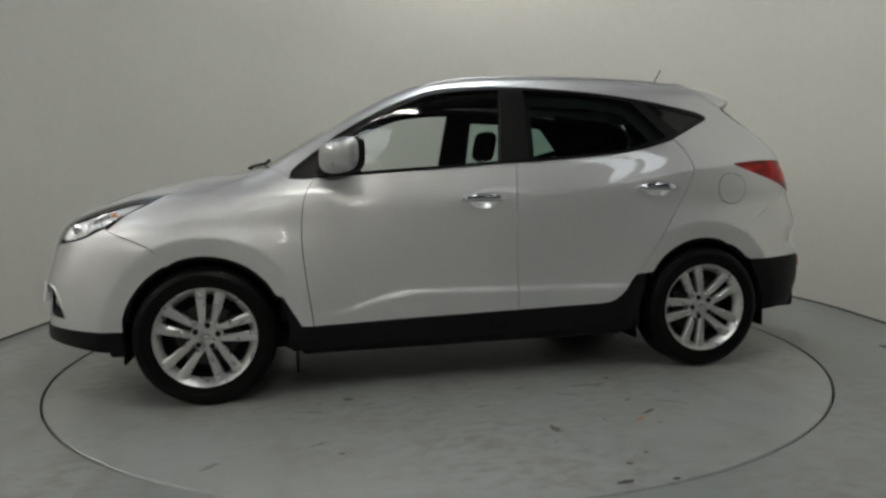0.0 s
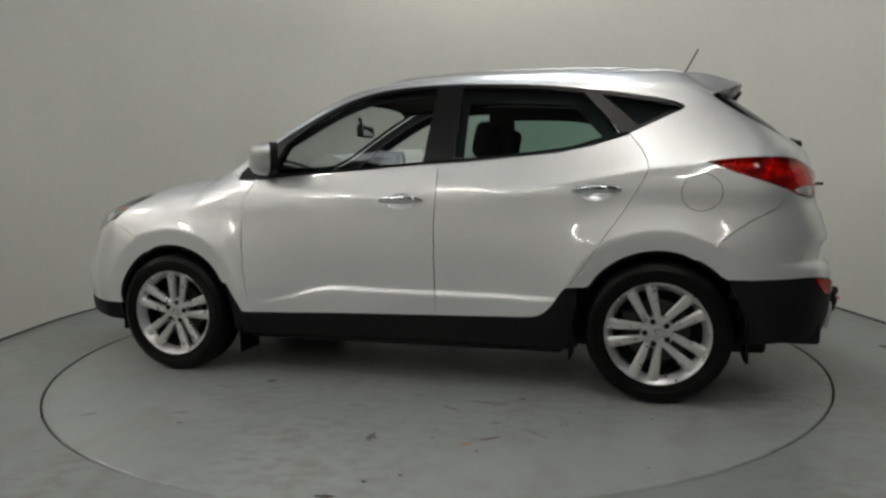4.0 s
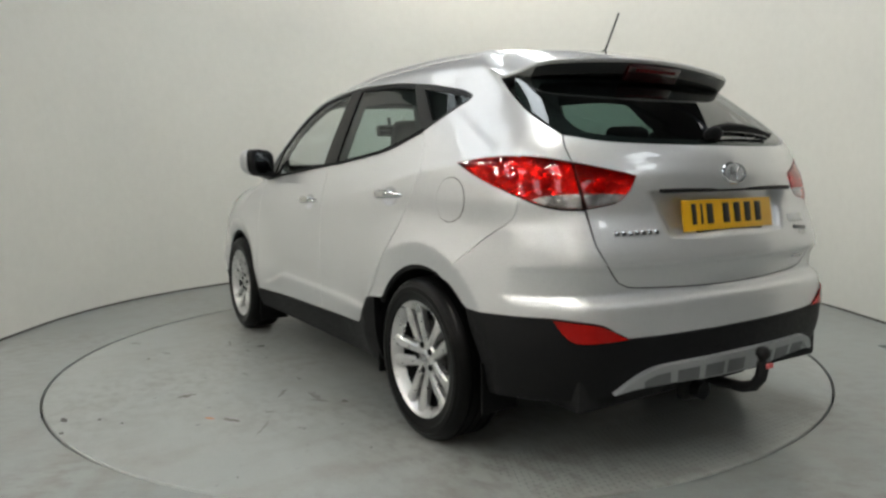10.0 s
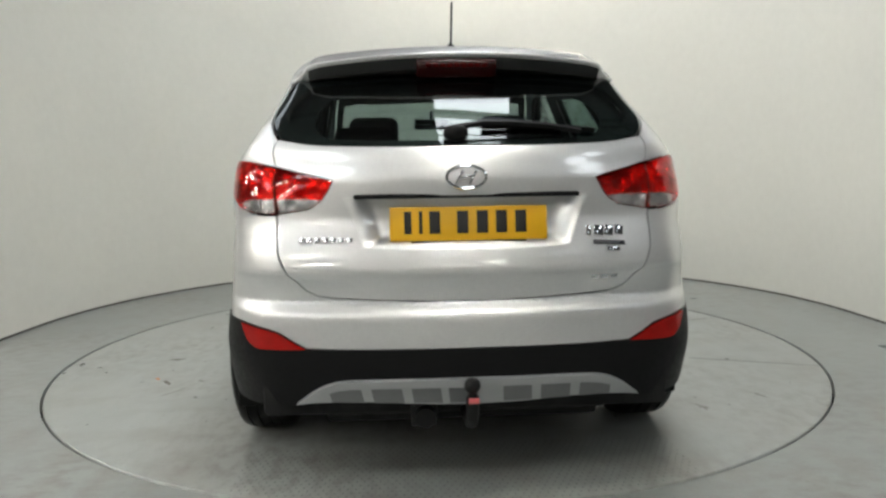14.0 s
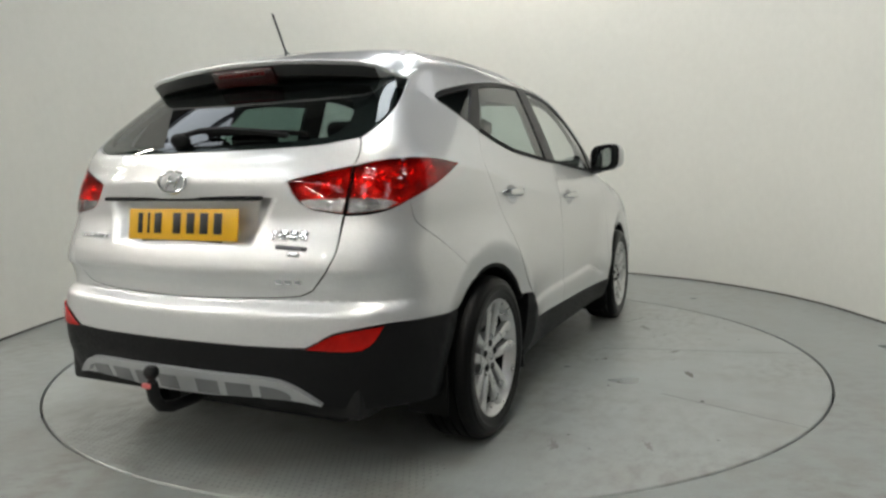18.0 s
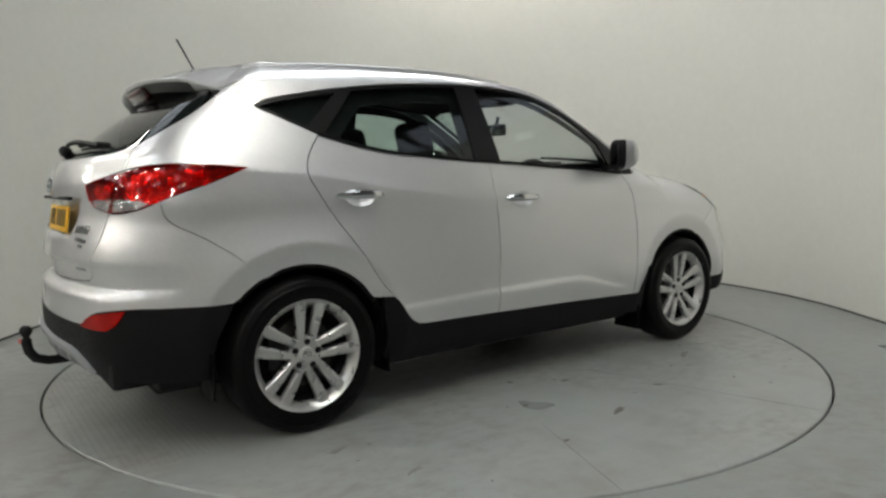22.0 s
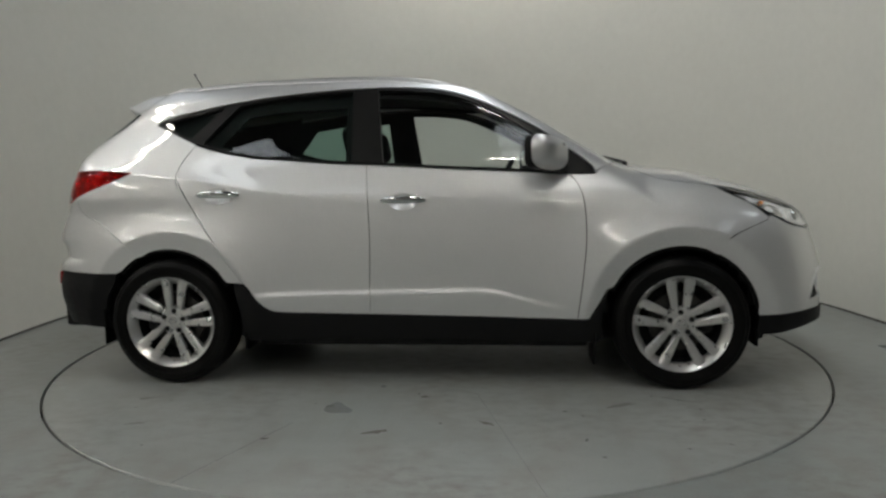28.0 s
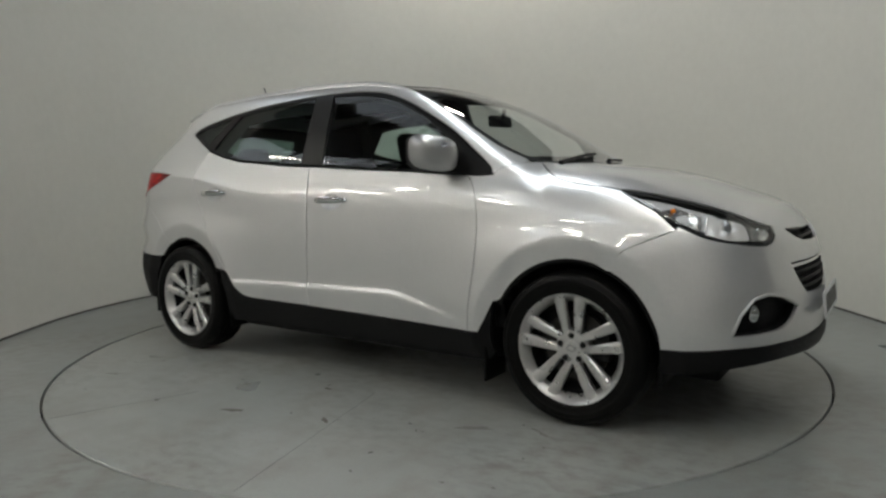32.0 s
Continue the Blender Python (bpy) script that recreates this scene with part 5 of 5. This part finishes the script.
PX = -2.098
pm = Matrix.Translation((PX, -0.004, 0.922)) @ pose(0, 0, 0, 82, 0, -90)
bm = box_bm(0.518, 0.112, 0.006, 0.0015)
bmesh.ops.transform(bm, matrix=pm, verts=bm.verts)
plate = part("number_plate", bm_object("number_plate", bm, YELLOW), tailgate, "yellow rear number plate with black characters")
for dx, w in zip((-0.200, -0.158, -0.112, -0.020, 0.045, 0.108, 0.172), (0.030, 0.014, 0.044, 0.046, 0.046, 0.046, 0.046)):
    bm = box_bm(w * 0.8, 0.074, 0.002, 0.0004, (dx, 0.004, 0.0036))
    bmesh.ops.transform(bm, matrix=pm, verts=bm.verts)
    part("bar", bm_object("bar", bm, INK), plate)
bm = box_bm(0.38, 0.010, 0.010, 0.002, (0.0, -0.060, -0.002))
bmesh.ops.transform(bm, matrix=pm, verts=bm.verts)
part("plate_edge", bm_object("plate_edge", bm, INK), plate)
# black strip in place of the shadow under the recess's top lip
tail_box("gate_lip_shade", 0.0, 1.012, 0.74, 0.014, 0.02, BLACK, tailgate, "black strip standing for the shade under the gate handle lip", -0.012, 0.004)
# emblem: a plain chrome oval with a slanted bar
v, f = sweep([(0.064 * math.cos(a), 0.037 * math.sin(a), 0) for a in np.linspace(0, 2 * math.pi, 40, endpoint=False)], circle_section(0.0055, 8), closed=True)
em = tail_frame(0.004, 1.071, 0.008)
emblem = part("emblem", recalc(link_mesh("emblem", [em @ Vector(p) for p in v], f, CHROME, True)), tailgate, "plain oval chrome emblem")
for dx, roll in ((-0.022, 62), (0.022, 62), (0.0, 10)):
    bm = box_bm(0.052 if dx else 0.05, 0.009, 0.008, 0.002)
    bmesh.ops.transform(bm, matrix=em @ pose(dx, 0, -0.002, 0, 0, roll), verts=bm.verts)
    part("emblem_bar", bm_object("emblem_bar", bm, CHROME), emblem)
for k in range(7):
    tail_box("badge_bar", 0.545 - 0.0265 * k, 0.872, 0.020, 0.017, 0.005, CHROME, tailgate, "", 0.003, 0.0012)
for k, w in enumerate((0.018, 0.034, 0.030, 0.030)):
    tail_box("badge_bar", -0.405 - 0.036 * k, 0.888, w, 0.034, 0.005, CHROME, tailgate, "", 0.003, 0.0015, -8)
tail_box("badge_bar", -0.475, 0.848, 0.115, 0.016, 0.004, plain("badge_dark", (0.10, 0.10, 0.11), 0.3, 0.6), tailgate, "", 0.003)
tail_box("badge_bar", -0.488, 0.826, 0.045, 0.014, 0.004, CHROME, tailgate, "", 0.003)
for k in range(3):
    tail_box("badge_bar", -0.425 - 0.034 * k, 0.735, 0.026, 0.018, 0.004, CHROME, tailgate, "", 0.003)
# rear wiper along the foot of the window
wp = np.array([tuple(tail_frame(y, z, o).translation) for y, z, o in ((0.03, 1.212, 0.030), (-0.06, 1.220, 0.040), (-0.16, 1.223, 0.036), (-0.28, 1.220, 0.028), (-0.40, 1.212, 0.016))])
v, f = sweep([tuple(p) for p in wp], [(-0.010, -0.006), (0.010, -0.006), (0.007, 0.008), (-0.007, 0.008)], up=(-0.6, 0, 0.8))
wiper = part("rear_wiper", recalc(link_mesh("rear_wiper", v, f, BLACK, True)), tailgate, "black rear wiper")
bp = np.array([tuple(tail_frame(y, z, 0.010).translation) for y, z in ((-0.06, 1.232), (-0.2, 1.236), (-0.34, 1.232), (-0.46, 1.222))])
v, f = sweep([tuple(p) for p in bp], [(-0.004, -0.008), (0.004, -0.008), (0.003, 0.008), (-0.003, 0.008)], up=(-0.6, 0, 0.8))
part("wiper_blade", recalc(link_mesh("wiper_blade", v, f, RUBBER, True)), wiper)
bm = bmesh.new()
bmesh.ops.create_uvsphere(bm, u_segments=18, v_segments=10, radius=0.034, matrix=tail_frame(0.03, 1.205, 0.016) @ Matrix.Diagonal((1.25, 0.8, 0.9, 1)))
part("wiper_cap", bm_object("wiper_cap", bm, BLACK), wiper)

# tow bar
tow_path = [(-1.70, 0.006, 0.285), (-1.95, 0.006, 0.282), (-2.10, 0.006, 0.277), (-2.18, 0.006, 0.279), (-2.228, 0.006, 0.296), (-2.253, 0.006, 0.330), (-2.260, 0.006, 0.365), (-2.260, 0.006, 0.388)]
v, f = sweep(tow_path, circle_section(0.021, 12), up=(0, 1, 0))
tow = part("tow_bar", recalc(link_mesh("tow_bar", v, f, IRON, True)), car, "black swan-neck tow bar")
v, f = lathe([(0.0, 0.0), (0.019, 0.0), (0.015, 0.012), (0.013, 0.020), (0.020, 0.028), (0.026, 0.040), (0.025, 0.053), (0.017, 0.065), (0.0, 0.070)], 20)
part("tow_ball", recalc(link_mesh("tow_ball", [(-2.260 + x, 0.006 + z, 0.380 + y) for x, y, z in v], f, IRON, True)), tow)
bm = box_bm(0.010, 0.034, 0.018, 0.003, (-2.286, 0.004, 0.383))
part("tow_tag", bm_object("tow_tag", bm, PINK), tow, "small pink tag")
bm = box_bm(0.08, 1.0, 0.07, 0.01, (-1.93, 0, 0.275))
part("tow_beam", bm_object("tow_beam", bm, IRON), tow)
bm = box_bm(0.05, 0.09, 0.085, 0.008, (-2.06, 0.155, 0.275))
part("tow_socket", bm_object("tow_socket", bm, IRON), tow)
bm = bmesh.new()
bmesh.ops.create_cone(bm, cap_ends=True, segments=24, radius1=0.034, radius2=0.034, depth=0.05, matrix=pose(-2.10, 0.15, 0.275, 0, 90, 0))
part("socket_cap", bm_object("socket_cap", bm, BLACK), tow)

# ---- underside ----
# dark underbody boxes, set low and added at both ends to block light beneath
for name, at, size in (("floor_pan", (0.0, 0, 0.265), (3.7, 1.02, 0.19)), ("sill_beam", (0.0, 0, 0.270), (1.75, 1.62, 0.15)), ("exhaust_tunnel", (-0.1, -0.1, 0.20), (2.9, 0.34, 0.10)), ("rear_light_block", (-1.88, 0, 0.345), (0.34, 1.40, 0.15)), ("front_light_block", (1.84, 0, 0.335), (0.26, 1.30, 0.11)), ("engine_tray", (1.15, 0, 0.235), (1.0, 1.0, 0.09)), ("silencer", (-1.72, -0.42, 0.27), (0.28, 0.38, 0.13)), ("axle", (-1.32, 0, 0.30), (0.10, 1.3, 0.08)), ("front_axle", (1.32, 0, 0.30), (0.10, 1.3, 0.08))):
    part(name, bm_object(name, box_bm(*size, 0.02, at), IRON if name in ("silencer", "axle", "front_axle") else DARK), car)
for x, z0, z1, y0, y1 in ((0.895, 0.125, 0.345, 0.70, 0.888), (-0.915, 0.185, 0.345, 0.70, 0.885), (-1.712, 0.205, 0.40, 0.70, 0.862), (1.692, 0.215, 0.30, 0.68, 0.855)):
    for sy in (1, -1):
        bm = box_bm(0.014, y1 - y0, z1 - z0, 0.005, (x, sy * (y0 + y1) / 2, (z0 + z1) / 2))
        part("mud_flap", bm_object("mud_flap", bm, RUBBER), car, "black rubber mud flap")

# ---- front plate and wipers ----
bm = box_bm(0.52, 0.112, 0.006, 0.0015)
bmesh.ops.transform(bm, matrix=pose(2.212, 0, 0.50, 84, 0, 90), verts=bm.verts)
fplate = part("front_plate", bm_object("front_plate", bm, WHITE), front_bumper, "white front number plate")
for k in range(7):
    bm = box_bm(0.042, 0.076, 0.002, 0.0004, (-0.19 + 0.062 * k, 0, 0.0036))
    bmesh.ops.transform(bm, matrix=pose(2.212, 0, 0.50, 84, 0, 90), verts=bm.verts)
    part("bar", bm_object("bar", bm, INK), fplate)
for pts in (((1.10, -0.50), (1.075, -0.30), (1.04, -0.05), (1.02, 0.12)), ((1.13, 0.05), (1.10, 0.22), (1.06, 0.42), (1.02, 0.55))):
    q = over(np.array([p[0] for p in pts]), np.array([p[1] for p in pts]))
    v, f = sweep([(a[0], a[1], a[2] + 0.009) for a in q], [(-0.009, -0.005), (0.009, -0.005), (0.006, 0.008), (-0.006, 0.008)])
    w = part("front_wiper", recalc(link_mesh("front_wiper", v, f, BLACK, True)), car, "black windscreen wiper")
    bm = bmesh.new()
    bmesh.ops.create_uvsphere(bm, u_segments=14, v_segments=8, radius=0.014, matrix=Matrix.Translation((q[0][0], q[0][1], q[0][2] + 0.006)))
    part("wiper_pivot", bm_object("wiper_pivot", bm, BLACK), w)

# ---- inside ----
def pad(size, at, rot=0, bevel=0.05, seg=3):
    bm = box_bm(*size, bevel, (0, 0, 0), seg)
    bmesh.ops.transform(bm, matrix=Matrix.Translation(at) @ pose(0, 0, 0, 0, rot, 0), verts=bm.verts)
    return bm


for y in (0.36, -0.36):
    seat = part("front_seat", bm_object("front_seat", pad((0.52, 0.50, 0.16), (0.02, y, 0.55), -6, 0.06), FABRIC), car, "black cloth front seat")
    part("seat_back", bm_object("seat_back", pad((0.15, 0.48, 0.64), (-0.285, y, 0.855), -16, 0.065), FABRIC), seat)
    part("headrest", bm_object("headrest", pad((0.11, 0.27, 0.20), (-0.405, y, 1.275), -12, 0.05, 4), FABRIC), seat)
    for dy in (0.06, -0.06):
        v, f = sweep([(-0.372, y + dy, 1.12), (-0.398, y + dy, 1.22)], circle_section(0.007, 8))
        part("headrest_rod", link_mesh("headrest_rod", v, f, CHROME, True), seat)
bench = part("rear_bench", bm_object("rear_bench", pad((0.48, 1.22, 0.16), (-0.80, 0, 0.58), -5, 0.06), FABRIC), car, "black cloth rear bench")
part("bench_back", bm_object("bench_back", pad((0.14, 1.24, 0.56), (-1.10, 0, 0.86), -20, 0.06), FABRIC), bench)
for y in (0.38, -0.38, 0.0):
    part("headrest", bm_object("headrest", pad((0.10, 0.25, 0.16 if y else 0.11), (-1.205, y, 1.205 if y else 1.165), -14, 0.045, 4), FABRIC), bench)
dash = part("dashboard", bm_object("dashboard", pad((0.42, 1.34, 0.24), (0.80, 0, 0.965), 8, 0.07, 4), TRIM), car, "black dashboard")
part("instrument_hood", bm_object("instrument_hood", pad((0.20, 0.34, 0.09), (0.62, -0.36, 1.080), 10, 0.04, 4), TRIM), dash)
v, f = sweep([(0.184 * math.cos(a), 0.184 * math.sin(a), 0) for a in np.linspace(0, 2 * math.pi, 40, endpoint=False)], circle_section(0.016, 10), closed=True)
sm = Matrix.Translation((0.41, -0.36, 1.00)) @ pose(0, 0, 0, 0, -64, 0)
wheel_ring = part("steering_wheel", recalc(link_mesh("steering_wheel", [sm @ Vector(p) for p in v], f, TRIM, True)), car, "black steering wheel")
for a in (0, 120, 240):
    bm = box_bm(0.17, 0.03, 0.02, 0.006, (0.09, 0, 0))
    bmesh.ops.transform(bm, matrix=sm @ pose(0, 0, 0, 0, 0, a + 90), verts=bm.verts)
    part("wheel_arm", bm_object("wheel_arm", bm, TRIM), wheel_ring)
bm = box_bm(0.03, 0.235, 0.075, 0.014, (0.47, 0.0, 1.372), 3)
rvm = part("interior_mirror", bm_object("interior_mirror", bm, TRIM), car, "interior mirror below the roof")
bm = box_bm(0.004, 0.21, 0.055, 0.001, (0.4535, 0.0, 1.372))
part("mirror_pane", bm_object("mirror_pane", bm, MIRROR), rvm)
v, f = sweep([(0.475, 0, 1.38), (0.50, 0, 1.42), (0.51, 0, 1.46)], circle_section(0.012, 8))
part("mirror_stem", link_mesh("mirror_stem", v, f, TRIM, True), rvm)
head_outline = [(0.32, 0.0), (0.30, 0.40), (0.20, 0.53), (-0.6, 0.55), (-1.3, 0.53), (-1.48, 0.40), (-1.50, 0.0)]
skin_object("headliner", skin_mesh(head_outline + [(p[0], -p[1]) for p in reversed(head_outline[1:-1])], top=True, lift=-0.045, depth=0.02, cell=0.06), TRIM, car, "dark roof lining")
flank("pillar_lining", WIN_OUT, TRIM, car, "dark inner pillar lining", holes=[[(p[0] * 0.985 - 0.002, p[1] - 0.022 if p[1] > 1.35 else p[1], *p[2:]) for p in PANE_F],
      [(-0.385, 1.47, 1), (-0.737, 1.455), (-0.92, 1.430, 1), (-1.06, 1.275, 1), (-0.856, 1.222), (-0.4, 1.185), (-0.375, 1.185, 1)]], gap=0.0, lift=-0.045, depth=0.004)
bm = box_bm(0.72, 1.22, 0.02, 0.006, (-1.52, 0, 1.075))
part("load_cover", bm_object("load_cover", bm, TRIM), car, "dark load cover behind the rear bench")
bm = box_bm(0.003, 0.16, 0.055, 0.0005)
bmesh.ops.transform(bm, matrix=pose(0.86, 0.30, 1.098, 0, -84, 0), verts=bm.verts)
part("paper_slip", bm_object("paper_slip", bm, PAPER), dash, "small white paper slip")

# ---- marks on the turntable ----
def blot(x, y, rx, ry, turn, mat, name, label="", ragged=0.25, seed=1):
    rnd = random.Random(seed)
    n = 18
    v = [(0, 0, 0.0022)]
    for i in range(n):
        a = 2 * math.pi * i / n
        r = 1 + ragged * (rnd.random() - 0.5) * 2
        v.append((rx * r * math.cos(a), ry * r * math.sin(a), 0.0006))
    f = [(0, 1 + i, 1 + (i + 1) % n) for i in range(n)]
    ob = part(name, link_mesh(name, v, f, mat, True), turntable, label)
    ob.matrix_local = pose(x + CAR_AT[0], y + CAR_AT[1], 0.0012, 0, 0, turn)
    return ob


SOOT = plain("dark_stain", (0.055, 0.05, 0.045), 0.6, scale=150.0, grain=0.4)
DUST = plain("brown_stain", (0.15, 0.14, 0.12), 0.65, scale=90.0, grain=0.3)
RUST = plain("orange_mark", (0.55, 0.20, 0.06), 0.6, scale=120.0, grain=0.3)
for k, (x, y, rx, ry, t) in enumerate(((-0.222, 2.145, 0.030, 0.014, 10), (-0.405, 2.163, 0.015, 0.011, 0), (-0.306, 2.006, 0.011, 0.009, 0), (-0.415, 1.925, 0.010, 0.007, 0), (-0.38, -1.222, 0.020, 0.010, 20),
                                       (0.785, -1.585, 0.012, 0.006, 60), (-0.55, -1.643, 0.016, 0.008, 0), (0.72, -1.243, 0.010, 0.006, 20))):
    blot(x, y, rx, ry, t, SOOT, "stain", "small dark stain" if k == 0 else "", 0.35, k)
for k, (x, y, rx, ry, t) in enumerate(((-0.17, 1.60, 0.045, 0.018, 100), (-0.65, 1.505, 0.05, 0.012, 30), (0.735, 1.643, 0.018, 0.010, 0), (-0.70, 0.97, 0.022, 0.012, 0), (-0.10, -1.54, 0.05, 0.022, 15), (0.37, -1.41, 0.040, 0.014, -30), (0.05, -1.06, 0.020, 0.012, 0))):
    blot(x, y, rx, ry, t, DUST, "smudge", "faint brown smudge" if k == 0 else "", 0.45, 40 + k)
blot(-0.578, 1.578, 0.026, 0.009, 35, RUST, "orange_mark", "small orange mark on the plate", 0.35, 77)

SEAM = plain("plate_seam", (0.215, 0.22, 0.215), 0.6, grain=0.2)
for a, b in (((0.30, -1.00), (0.59, -2.10)), ((-0.50, -1.45), (-0.745, -2.08))):
    v, f = sweep([(a[0] + (b[0] - a[0]) * t, a[1] + (b[1] - a[1]) * t, 0.0006) for t in np.linspace(0, 1, 9)], [(-0.0013, -0.0006), (0.0013, -0.0006), (0.0010, 0.0006), (-0.0010, 0.0006)])
    part("seam", link_mesh("seam", v, f, SEAM), turntable, "thin seam between the plates")

# scattered flecks and scuffs, thicker beside the car
FLECK = plain("dark_fleck", (0.13, 0.125, 0.115), 0.6, scale=120.0, grain=0.35)
SCUFF = plain("brown_scuff", (0.235, 0.235, 0.215), 0.6, scale=70.0, grain=0.3)
rnd = random.Random(12)
for k in range(48):
    side = rnd.choice((-1, 1))
    x, y = rnd.uniform(-1.4, 1.4), side * (1.0 + 0.9 * rnd.random() ** 1.6)
    if math.hypot(x, y) > RING - 0.12:
        continue
    if k % 3:
        blot(x, y, rnd.uniform(0.005, 0.012), rnd.uniform(0.003, 0.007), rnd.uniform(0, 180), FLECK, "fleck", "", 0.5, 100 + k)
    else:
        blot(x, y, rnd.uniform(0.03, 0.07), rnd.uniform(0.008, 0.018), rnd.uniform(-40, 40), SCUFF, "scuff", "", 0.7, 200 + k)


sv, sf = [], []
for i in range(18):
    for j in range(60):
        x, y = -2.16 + 0.028 * i, -0.84 + 0.028 * j + 0.014 * (i % 2)
        if math.hypot(x, y) > RING - 0.03:
            continue
        k = len(sv)
        sv += [(x - 0.009, y, 0.0002), (x, y - 0.004, 0.0002), (x + 0.009, y, 0.0002), (x, y + 0.004, 0.0002), (x, y, 0.0009)]
        sf += [(k, k + 1, k + 4), (k + 1, k + 2, k + 4), (k + 2, k + 3, k + 4), (k + 3, k, k + 4)]
studs = part("tread_studs", link_mesh("tread_studs", sv, sf, plain("stud_grey", (0.205, 0.218, 0.207), 0.5, scale=90.0, grain=0.25)), turntable, "rows of small worn tread studs")
studs["kind"] = "stuff"


def motions():
    rows = [(t, pose(0, 0, 0, 0, 0, a)) for t, a in TURN]
    walk(turntable, rows)
    walk(car, [(t, m @ pose(CAR_AT[0], CAR_AT[1], 0)) for t, m in rows])


motions()
